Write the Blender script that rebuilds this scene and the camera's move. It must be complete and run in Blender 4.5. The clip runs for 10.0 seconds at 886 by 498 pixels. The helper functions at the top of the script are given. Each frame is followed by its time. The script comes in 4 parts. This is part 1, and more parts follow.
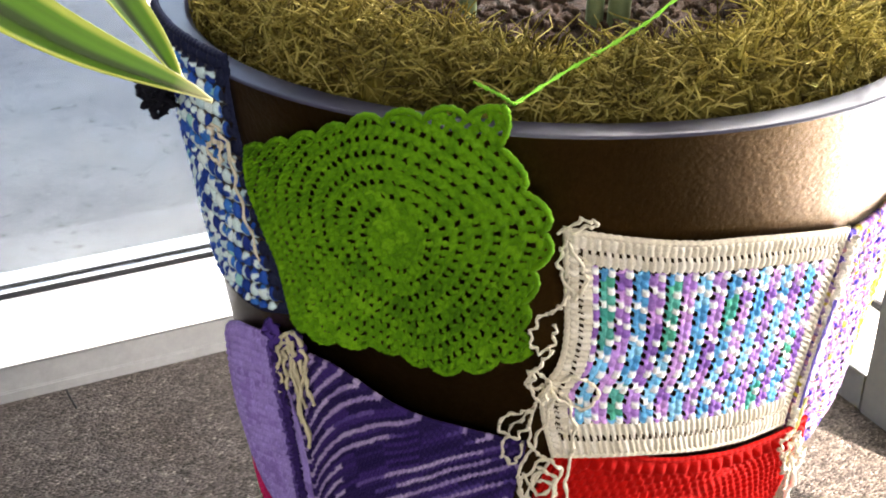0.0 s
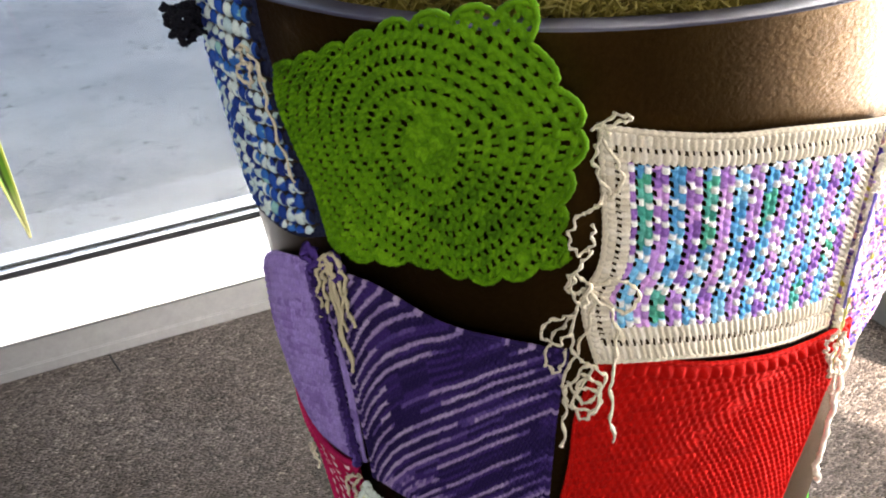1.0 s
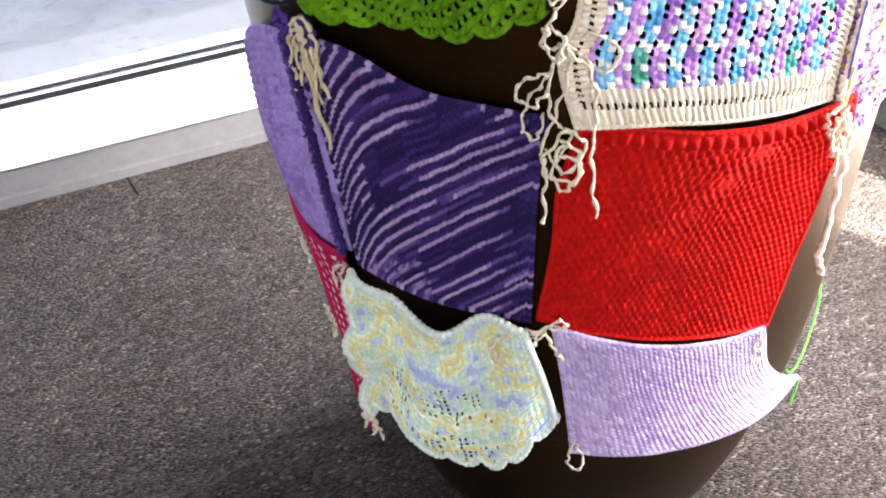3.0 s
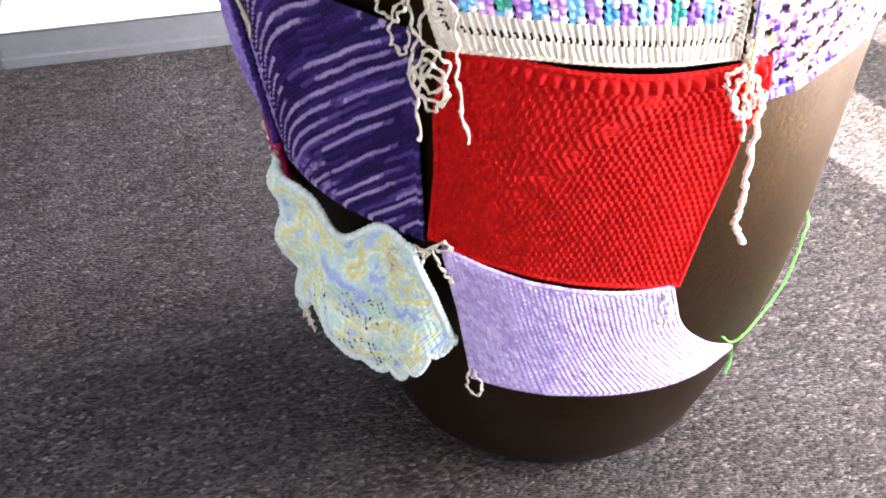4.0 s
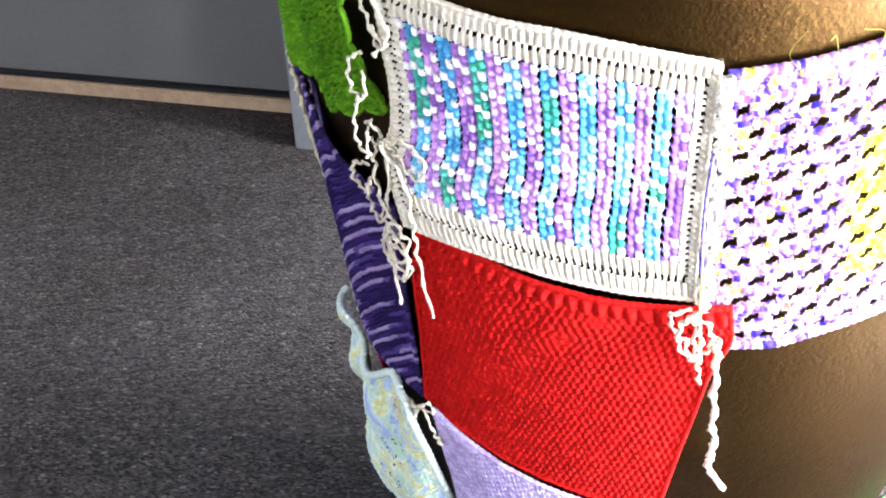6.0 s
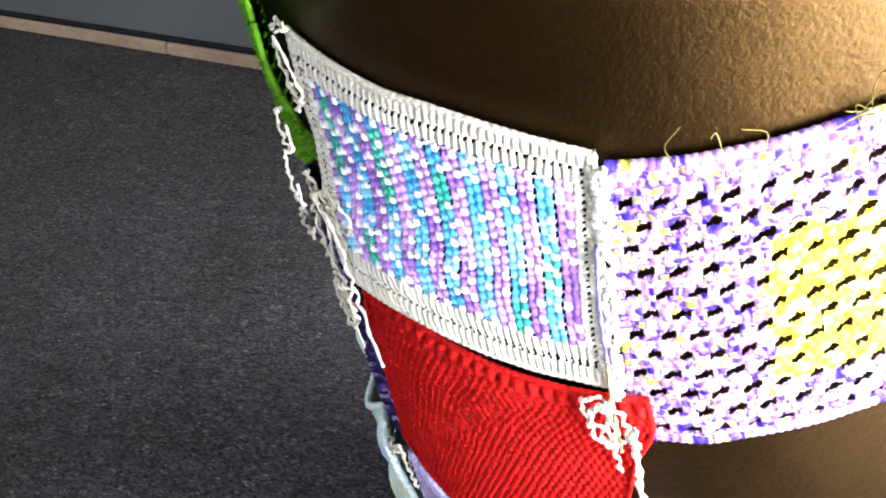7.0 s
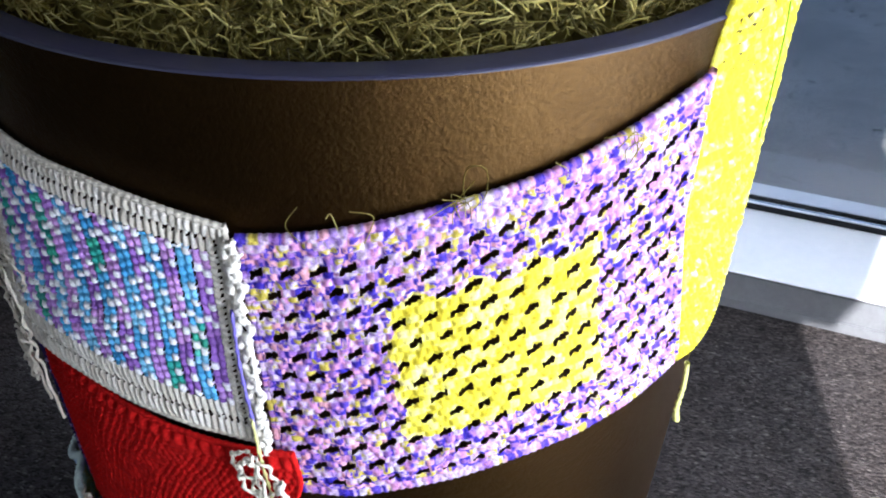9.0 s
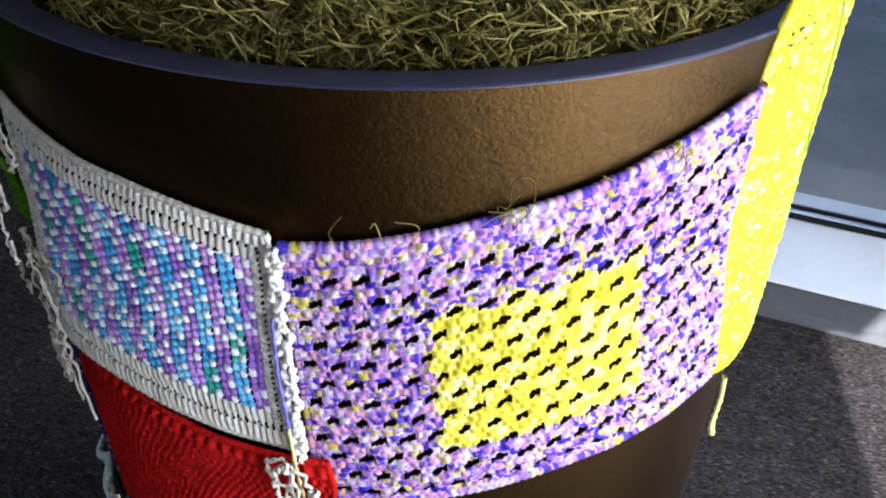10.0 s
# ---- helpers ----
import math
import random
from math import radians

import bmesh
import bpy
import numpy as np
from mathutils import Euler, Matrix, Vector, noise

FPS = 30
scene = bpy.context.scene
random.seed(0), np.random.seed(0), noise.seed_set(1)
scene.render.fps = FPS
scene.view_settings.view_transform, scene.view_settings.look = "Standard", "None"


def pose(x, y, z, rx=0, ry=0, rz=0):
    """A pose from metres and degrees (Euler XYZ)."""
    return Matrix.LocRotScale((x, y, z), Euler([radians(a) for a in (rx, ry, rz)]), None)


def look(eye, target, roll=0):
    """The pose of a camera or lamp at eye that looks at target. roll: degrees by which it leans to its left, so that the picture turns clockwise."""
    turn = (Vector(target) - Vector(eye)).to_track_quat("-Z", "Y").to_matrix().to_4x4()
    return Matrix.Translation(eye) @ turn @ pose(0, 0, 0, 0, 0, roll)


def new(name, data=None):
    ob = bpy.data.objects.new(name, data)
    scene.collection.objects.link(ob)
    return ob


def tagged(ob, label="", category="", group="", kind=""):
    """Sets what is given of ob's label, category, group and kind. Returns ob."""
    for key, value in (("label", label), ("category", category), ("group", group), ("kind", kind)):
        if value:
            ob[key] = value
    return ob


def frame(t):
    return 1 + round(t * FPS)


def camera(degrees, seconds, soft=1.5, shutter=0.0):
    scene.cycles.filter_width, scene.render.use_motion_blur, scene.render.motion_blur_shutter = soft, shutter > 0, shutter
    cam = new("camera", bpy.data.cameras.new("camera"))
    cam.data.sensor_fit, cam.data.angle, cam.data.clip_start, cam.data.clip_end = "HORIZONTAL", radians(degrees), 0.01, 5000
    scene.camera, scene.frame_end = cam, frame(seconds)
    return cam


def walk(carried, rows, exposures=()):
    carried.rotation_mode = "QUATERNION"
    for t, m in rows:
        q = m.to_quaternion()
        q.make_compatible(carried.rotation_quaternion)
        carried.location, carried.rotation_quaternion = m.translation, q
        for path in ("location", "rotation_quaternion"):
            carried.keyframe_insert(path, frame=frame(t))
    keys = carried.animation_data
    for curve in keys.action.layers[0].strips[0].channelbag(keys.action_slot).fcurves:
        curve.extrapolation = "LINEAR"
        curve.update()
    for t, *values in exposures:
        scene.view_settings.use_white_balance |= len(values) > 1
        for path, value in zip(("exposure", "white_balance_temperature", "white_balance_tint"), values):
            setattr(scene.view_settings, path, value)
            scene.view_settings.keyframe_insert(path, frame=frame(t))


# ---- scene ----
cam = camera(39.2, 10.0, 1.9)
PATH = [
    (0, (-0.499, -0.818, 0.961), (0.291, 0.765, 0.028), 0.6),
    (0.5, (-0.509, -0.825, 0.95), (0.294, 0.767, 0.043), -2.1),
    (1, (-0.51, -0.835, 0.92), (0.225, 0.759, -0.039), -2.9),
    (1.5, (-0.541, -0.83, 0.888), (0.098, 0.733, -0.184), -4.1),
    (2, (-0.545, -0.834, 0.859), (0.11, 0.683, -0.268), -3.2),
    (2.5, (-0.55, -0.821, 0.854), (0.126, 0.668, -0.298), -2.1),
    (3, (-0.463, -0.86, 0.836), (0.131, 0.683, -0.289), -4.4),
    (3.2, (-0.425, -0.909, 0.851), (0.129, 0.639, -0.287), -1.6),
    (4.3, (-0.17, -0.927, 0.82), (-0.097, 0.646, -0.412), -3.6),
    (4.5, (-0.144, -0.933, 0.824), (-0.148, 0.651, -0.399), -2.6),
    (5, (-0.025, -0.993, 0.845), (-0.264, 0.616, -0.318), -1.8),
    (5.5, (0.035, -0.945, 0.86), (-0.413, 0.656, -0.252), -4.6),
    (5.7, (0.059, -0.926, 0.861), (-0.401, 0.702, -0.207), -4.5),
    (6.8, (0.256, -0.815, 0.895), (-0.63, 0.616, -0.186), -4.4),
    (7, (0.299, -0.776, 0.896), (-0.651, 0.616, -0.181), -7.2),
    (7.5, (0.336, -0.768, 0.903), (-0.674, 0.592, -0.16), -3.3),
    (8, (0.37, -0.775, 0.911), (-0.533, 0.682, -0.119), -1.6),
    (8.5, (0.405, -0.768, 0.924), (-0.398, 0.742, -0.113), -0.6),
    (9, (0.417, -0.761, 0.929), (-0.319, 0.79, -0.097), -0.4),
    (9.5, (0.408, -0.758, 0.933), (-0.339, 0.787, -0.093), 0.3),
    (10, (0.397, -0.759, 0.933), (-0.355, 0.78, -0.1), 0.3),
]
EXPOSURES = [(0.0, 4.15, 7200, 15), (1.0, 4.02, 7200, 15), (1.5, 3.93, 7150, 16), (2.0, 4.0, 7100, 17), (2.5, 4.31, 7000, 17), (3.0, 4.43, 6800, 19), (4.5, 4.47, 6100, 22), (5.5, 4.53, 6050, 18),
             (7.0, 3.95, 5800, 12), (7.5, 3.52, 5750, 12), (8.0, 2.95, 5600, 11), (8.5, 2.3, 5450, 14), (9.0, 2.0, 5450, 14), (10.0, 1.85, 5450, 14)]
walk(cam, [(t, look(eye, target, roll)) for t, eye, target, roll in PATH], EXPOSURES)

# ---- daylight and an added room fill ----
SUN_AZ, SUN_EL = math.atan2(0.35, -0.94), radians(30)
world = bpy.data.worlds.new("daylight")
scene.world = world
world.use_nodes = True
wn = world.node_tree.nodes
sky = wn.new("ShaderNodeTexSky")
sky.sky_type, sky.sun_disc = "NISHITA", False
sky.sun_elevation, sky.sun_rotation = SUN_EL, SUN_AZ
world.node_tree.links.new(sky.outputs[0], wn["Background"].inputs[0])
wn["Background"].inputs[1].default_value = 0.05

sun = new("sun", bpy.data.lights.new("sun", "SUN"))
sun.data.energy, sun.data.angle, sun.data.color = 5.0, radians(0.6), (1.0, 0.93, 0.82)
sun.matrix_world = look((0, 0, 0), (-math.sin(SUN_AZ) * math.cos(SUN_EL), -math.cos(SUN_AZ) * math.cos(SUN_EL), -math.sin(SUN_EL)))


def area_lamp(name, eye, target, sx, sy, watts, colour):
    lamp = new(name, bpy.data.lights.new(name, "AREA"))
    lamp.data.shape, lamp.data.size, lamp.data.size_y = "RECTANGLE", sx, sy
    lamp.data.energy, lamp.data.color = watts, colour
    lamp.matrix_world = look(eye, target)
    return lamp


area_lamp("skylight_back", (0.0, 0.93, 1.55), (0.0, -1.0, 0.7), 1.1, 1.2, 0.30, (0.48, 0.68, 1.0))
area_lamp("skylight_side", (0.82, 0.45, 1.15), (-0.5, 0.1, 0.6), 0.44, 1.5, 5.4, (0.92, 0.96, 1.0))
area_lamp("skylight_front", (0.82, -0.42, 0.52), (-0.6, -0.35, 0.5), 0.76, 0.76, 4.5, (0.92, 0.96, 1.0))
# No window stands here: an added, unseen lamp brightens the front and the carpet.
area_lamp("room_fill", (-1.9, -3.9, 1.4), (-0.5, 0, 0.5), 2.6, 1.6, 6.6, (0.88, 0.94, 1.0))


# ---- materials ----
def material(name, rough=0.6, metal=0.0, spec=0.5):
    m = bpy.data.materials.new(name)
    m.use_nodes = True
    b = m.node_tree.nodes["Principled BSDF"]
    b.inputs["Roughness"].default_value, b.inputs["Metallic"].default_value = rough, metal
    b.inputs["Specular IOR Level"].default_value = spec
    return m, m.node_tree.nodes, m.node_tree.links, b


def noise_node(n, l, scale, detail=4, rough=0.6, coords=None, stretch=None):
    tc = n.new("ShaderNodeTexCoord")
    src = tc.outputs["Object"] if coords is None else tc.outputs[coords]
    if stretch:
        mp = n.new("ShaderNodeMapping")
        mp.inputs["Scale"].default_value = stretch
        l.new(src, mp.inputs[0])
        src = mp.outputs[0]
    t = n.new("ShaderNodeTexNoise")
    t.inputs["Scale"].default_value, t.inputs["Detail"].default_value, t.inputs["Roughness"].default_value = scale, detail, rough
    l.new(src, t.inputs["Vector"])
    return t


def ramp(n, l, src, stops):
    r = n.new("ShaderNodeValToRGB")
    e = r.color_ramp.elements
    while len(e) < len(stops):
        e.new(0.5)
    for k, (p, c) in zip(e, stops):
        k.position, k.color = p, (*c, 1)
    l.new(src, r.inputs[0])
    return r


def bump(n, l, b, src, strength, distance):
    k = n.new("ShaderNodeBump")
    k.inputs["Strength"].default_value, k.inputs["Distance"].default_value = strength, distance
    l.new(src, k.inputs["Height"])
    l.new(k.outputs[0], b.inputs["Normal"])
    return k


def two_scale(name, dark, light, big, small, rough=0.6, metal=0.0, rel=0.3, dist=0.002, spec=0.5):
    m, n, l, b = material(name, rough, metal, spec)
    a, c = noise_node(n, l, big, 3), noise_node(n, l, small, 5, 0.7)
    mix = n.new("ShaderNodeMath")
    mix.operation = "MULTIPLY_ADD"
    mix.inputs[1].default_value = 0.5
    l.new(a.outputs[0], mix.inputs[0])
    half = n.new("ShaderNodeMath")
    half.operation = "MULTIPLY"
    half.inputs[1].default_value = 0.5
    l.new(c.outputs[0], half.inputs[0])
    l.new(half.outputs[0], mix.inputs[2])
    r = ramp(n, l, mix.outputs[0], [(0.35, dark), (0.65, light)])
    l.new(r.outputs[0], b.inputs["Base Color"])
    bump(n, l, b, c.outputs[0], rel, dist)
    return m


def yarn_material(name, rough=0.85):
    """Yarn: its dye comes with the stitches; fine fibres on top."""
    m, n, l, b = material(name, rough, 0, 0.15)
    at = n.new("ShaderNodeAttribute")
    at.attribute_name = "dye"
    f = noise_node(n, l, 900, 4, 0.7)
    hsv = n.new("ShaderNodeHueSaturation")
    mr = n.new("ShaderNodeMapRange")
    mr.inputs["From Min"].default_value, mr.inputs["From Max"].default_value = 0.25, 0.75
    mr.inputs["To Min"].default_value, mr.inputs["To Max"].default_value = 0.72, 1.2
    l.new(f.outputs[0], mr.inputs[0])
    l.new(mr.outputs[0], hsv.inputs["Value"])
    l.new(at.outputs["Color"], hsv.inputs["Color"])
    l.new(hsv.outputs[0], b.inputs["Base Color"])
    bump(n, l, b, f.outputs[0], 0.5, 0.0008)
    return m


def carpet_material():
    m, n, l, b = material("carpet_loop", 0.95, 0, 0.1)
    tc = n.new("ShaderNodeTexCoord")
    mp = n.new("ShaderNodeMapping")
    mp.inputs["Scale"].default_value = (0.5, 1.0, 1.0)
    mp.inputs["Rotation"].default_value = (0, 0, 0.25)
    l.new(tc.outputs["Object"], mp.inputs[0])
    v = n.new("ShaderNodeTexVoronoi")
    v.inputs["Scale"].default_value = 420
    l.new(mp.outputs[0], v.inputs["Vector"])
    big = noise_node(n, l, 5, 4)
    mid = noise_node(n, l, 75, 3, 0.7, None, (0.5, 1, 1))
    r = ramp(n, l, v.outputs["Color"], [(0.1, (0.015, 0.0122, 0.0115)), (0.5, (0.043, 0.0365, 0.034)), (0.8, (0.066, 0.057, 0.053)), (0.98, (0.14, 0.125, 0.112))])
    r2 = ramp(n, l, big.outputs[0], [(0.3, (0.8, 0.76, 0.72)), (0.7, (1.1, 1.1, 1.1))])
    r3 = ramp(n, l, mid.outputs[0], [(0.3, (0.72, 0.72, 0.74)), (0.7, (1.2, 1.18, 1.16))])
    last = r.outputs[0]
    for k in (r2, r3):
        mx = n.new("ShaderNodeMix")
        mx.data_type, mx.blend_type = "RGBA", "MULTIPLY"
        mx.inputs[0].default_value = 1.0
        l.new(last, mx.inputs[6])
        l.new(k.outputs[0], mx.inputs[7])
        last = mx.outputs[2]
    l.new(last, b.inputs["Base Color"])
    bump(n, l, b, v.outputs["Distance"], 0.8, 0.004).invert = True
    return m


def glass_material():
    m, n, l, b = material("window_glass", 0.0)
    b.inputs["Transmission Weight"].default_value, b.inputs["IOR"].default_value = 1.0, 1.45
    return m


def leaf_material():
    m, n, l, b = material("variegated_leaf", 0.35)
    at = n.new("ShaderNodeAttribute")
    at.attribute_name = "dye"
    l.new(at.outputs["Color"], b.inputs["Base Color"])
    w = noise_node(n, l, 120, 3, 0.6, None, (1, 1, 0.1))
    bump(n, l, b, w.outputs[0], 0.25, 0.001)
    return m


YARN = yarn_material("wool_yarn")
CARPET = carpet_material()
GLASS = glass_material()
LEAF = leaf_material()
POT = two_scale("bronze_paint", (0.048, 0.0245, 0.0062), (0.076, 0.041, 0.0115), 9, 240, 0.37, 1.0, 0.27, 0.0035)
pb = POT.node_tree.nodes["Principled BSDF"]
pb.inputs["Coat Weight"].default_value, pb.inputs["Coat Roughness"].default_value = 0.04, 0.25
# The sky's blue reflection on the rim is put into its base colour.
RIM = two_scale("rim_sky_tint", (0.020, 0.018, 0.038), (0.030, 0.027, 0.054), 9, 240, 0.42, 0.0, 0.10, 0.002, 0.5)
SOIL = two_scale("dark_bark", (0.02, 0.011, 0.007), (0.14, 0.075, 0.045), 30, 140, 0.9, 0, 0.9, 0.01)
MOSS, mn, ml, mb = material("dried_moss", 0.9, 0, 0.2)
geo = mn.new("ShaderNodeNewGeometry")
straw = ramp(mn, ml, geo.outputs["Random Per Island"], [(0.0, (0.10, 0.075, 0.018)), (0.35, (0.25, 0.20, 0.045)), (0.7, (0.42, 0.34, 0.092)), (1.0, (0.62, 0.53, 0.20))])
tint = ramp(mn, ml, noise_node(mn, ml, 16, 3).outputs[0], [(0.35, (0.78, 0.78, 0.70)), (0.65, (1.12, 1.12, 1.02))])
mm = mn.new("ShaderNodeMix")
mm.data_type, mm.blend_type = "RGBA", "MULTIPLY"
mm.inputs[0].default_value = 1.0
ml.new(straw.outputs[0], mm.inputs[6])
ml.new(tint.outputs[0], mm.inputs[7])
ml.new(mm.outputs[2], mb.inputs["Base Color"])
through_light = mn.new("ShaderNodeBsdfTranslucent")
ml.new(mm.outputs[2], through_light.inputs[0])
strand_mix = mn.new("ShaderNodeMixShader")
strand_mix.inputs[0].default_value = 0.45
ml.new(mb.outputs[0], strand_mix.inputs[1])
ml.new(through_light.outputs[0], strand_mix.inputs[2])
ml.new(strand_mix.outputs[0], mn["Material Output"].inputs[0])


def paving_material():
    """Concrete: broad stains, a sandy grain and small dark grit."""
    m, n, l, b = material("pavement_concrete", 0.9, 0, 0.2)
    stain = ramp(n, l, noise_node(n, l, 2.2, 5, 0.7).outputs[0], [(0.3, (0.27, 0.258, 0.245)), (0.5, (0.36, 0.345, 0.32)), (0.72, (0.44, 0.415, 0.385))])
    sand = noise_node(n, l, 170, 4, 0.8)
    grain = ramp(n, l, sand.outputs[0], [(0.3, (0.55, 0.55, 0.56)), (0.5, (1.0, 1.0, 1.0)), (0.7, (1.35, 1.33, 1.3))])
    blot = ramp(n, l, noise_node(n, l, 38, 3, 0.7).outputs[0], [(0.28, (0.5, 0.49, 0.47)), (0.40, (1.0, 1.0, 1.0)), (0.9, (1.06, 1.06, 1.06))])
    last = stain.outputs[0]
    for k in (grain, blot):
        mx = n.new("ShaderNodeMix")
        mx.data_type, mx.blend_type = "RGBA", "MULTIPLY"
        mx.inputs[0].default_value = 1.0
        l.new(last, mx.inputs[6])
        l.new(k.outputs[0], mx.inputs[7])
        last = mx.outputs[2]
    l.new(last, b.inputs["Base Color"])
    bump(n, l, b, sand.outputs[0], 0.7, 0.004)
    return m


PAVING = paving_material()
WHITE = two_scale("white_sill_paint", (0.76, 0.77, 0.78), (0.84, 0.84, 0.84), 4, 60, 0.45, 0, 0.05, 0.001)
GREY = two_scale("grey_frame_paint", (0.105, 0.105, 0.108), (0.145, 0.145, 0.145), 5, 90, 0.5, 0, 0.1, 0.001)
PANEL = two_scale("grey_brown_panel", (0.085, 0.08, 0.075), (0.115, 0.107, 0.10), 3, 120, 0.6, 0, 0.15, 0.001)
BLACK = two_scale("black_gasket", (0.008, 0.008, 0.009), (0.016, 0.016, 0.018), 20, 200, 0.8, 0, 0.2, 0.001, 0.1)
WOOD = two_scale("pale_wood", (0.24, 0.15, 0.09), (0.42, 0.29, 0.18), 6, 60, 0.55, 0, 0.2, 0.001)
PLASTER = two_scale("wall_paint", (0.55, 0.54, 0.52), (0.62, 0.61, 0.59), 2, 80, 0.8, 0, 0.2, 0.001)
STALK = two_scale("green_stalk", (0.08, 0.12, 0.05), (0.20, 0.24, 0.12), 12, 90, 0.5, 0, 0.3, 0.001)


# ---- mesh tools ----
def mesh_object(name, verts, faces, mat, parent=None, smooth=True, dye=None):
    """verts: n x 3 array; faces: m x 4 (or 3) array of indices."""
    me = bpy.data.meshes.new(name)
    v, f = np.asarray(verts, np.float32), np.asarray(faces, np.int32)
    k = f.shape[1]
    me.vertices.add(len(v))
    me.vertices.foreach_set("co", v.ravel())
    me.loops.add(f.size)
    me.loops.foreach_set("vertex_index", f.ravel())
    me.polygons.add(len(f))
    me.polygons.foreach_set("loop_start", np.arange(0, f.size, k, dtype=np.int32))
    me.update(calc_edges=True)
    me.validate()
    if smooth:
        me.polygons.foreach_set("use_smooth", np.ones(len(me.polygons), bool))
    if dye is not None:
        a = me.color_attributes.new("dye", "FLOAT_COLOR", "POINT")
        c = np.ones((len(v), 4), np.float32)
        c[:, :3] = dye
        a.data.foreach_set("color", c.ravel())
    me.materials.append(mat)
    ob = new(name, me)
    ob.parent = parent
    return ob


def part(name, bm, mat, parent=None, label=""):
    me = bpy.data.meshes.new(name)
    bm.to_mesh(me)
    bm.free()
    me.materials.append(mat)
    ob = new(name, me)
    ob.parent = parent
    return tagged(ob, label)


def box(name, x0, x1, y0, y1, z0, z1, mat, parent=None, bevel=0.0):
    bm = bmesh.new()
    bmesh.ops.create_cube(bm, size=1, matrix=Matrix.LocRotScale(((x0 + x1) / 2, (y0 + y1) / 2, (z0 + z1) / 2), None, (x1 - x0, y1 - y0, z1 - z0)))
    if bevel:
        bmesh.ops.bevel(bm, geom=bm.edges[:], offset=bevel, segments=2, affect="EDGES")
    return part(name, bm, mat, parent)


def grid_faces(nu, nv, keep=None):
    i = np.arange(nu * nv).reshape(nv, nu)
    f = np.stack([i[:-1, :-1], i[1:, :-1], i[1:, 1:], i[:-1, 1:]], -1).reshape(-1, 4)
    return f if keep is None else f[keep.ravel()]


def smooth_line(pts, n):
    """Catmull-Rom through pts, n points."""
    p = np.asarray(pts, float)
    p = np.vstack([2 * p[0] - p[1], p, 2 * p[-1] - p[-2]])
    s = np.linspace(0, len(p) - 3 - 1e-9, n)
    i = s.astype(int)
    t = (s - i)[:, None]
    a, b, c, d = p[i], p[i + 1], p[i + 2], p[i + 3]
    return 0.5 * (2 * b + (c - a) * t + (2 * a - 5 * b + 4 * c - d) * t ** 2 + (3 * b - a - 3 * c + d) * t ** 3)


def tube_data(path, radius, sides=6, twist=0.0):
    p = np.asarray(path, float)
    t = np.gradient(p, axis=0)
    t /= np.linalg.norm(t, axis=1)[:, None] + 1e-12
    ref = np.array([0.31, 0.52, 0.8])
    u = np.cross(t, ref)
    u /= np.linalg.norm(u, axis=1)[:, None] + 1e-9
    w = np.cross(t, u)
    r = np.broadcast_to(np.asarray(radius, float), (len(p),))
    a = np.arange(sides) * 2 * np.pi / sides
    ph = a[None, :] + twist * np.arange(len(p))[:, None]
    rr = r[:, None] * (1 + (0.25 * np.cos(2 * a)[None, :] if twist else 0))
    v = p[:, None] + rr[..., None] * (np.cos(ph)[..., None] * u[:, None] + np.sin(ph)[..., None] * w[:, None])
    i = np.arange(len(p) * sides).reshape(len(p), sides)
    j = np.roll(i, -1, 1)
    f = np.stack([i[:-1], j[:-1], j[1:], i[1:]], -1).reshape(-1, 4)
    return v.reshape(-1, 3), f


def join_data(parts):
    vs, fs, o = [], [], 0
    for v, f in parts:
        vs.append(v)
        fs.append(f + o)
        o += len(v)
    return np.vstack(vs), np.vstack(fs)


# ---- floor, walls, windows, outside ----
FLOOR, WALL_Y, WALL_X, SILL = -0.06, 0.762, 0.685, 0.0
PANE_Y = 0.958


def setting(ob, label, category):
    return tagged(ob, label, category, kind="structure")


setting(box("floor", -4.0, WALL_X, -4.2, 0.90, FLOOR - 0.05, FLOOR, CARPET), "dark grey-brown loop pile carpet floor", "floor")
setting(box("ground", -300, 300, -300, 300, -0.40, -0.10, PAVING), "grey speckled concrete pavement outside the windows", "pavement")
setting(box("ceiling", -4.0, 0.90, -4.2, 1.06, 2.6, 2.75, PLASTER), "plain pale painted ceiling", "ceiling")
setting(box("wall_south", -4.0, WALL_X, -4.35, -4.2, -0.2, 2.6, PLASTER), "plain pale painted wall", "wall")
setting(box("wall_west", -4.15, -4.0, -4.35, 1.05, -0.2, 2.6, PLASTER), "plain pale painted wall", "wall")
setting(box("wall_east", WALL_X, WALL_X + 0.16, -4.35, -0.831, -0.2, 2.6, PLASTER), "plain pale painted wall", "wall")
setting(box("wall_north", -4.0, -0.680, 0.90, 1.05, -0.2, 2.6, PANEL), "grey-brown flat wall panel", "wall")


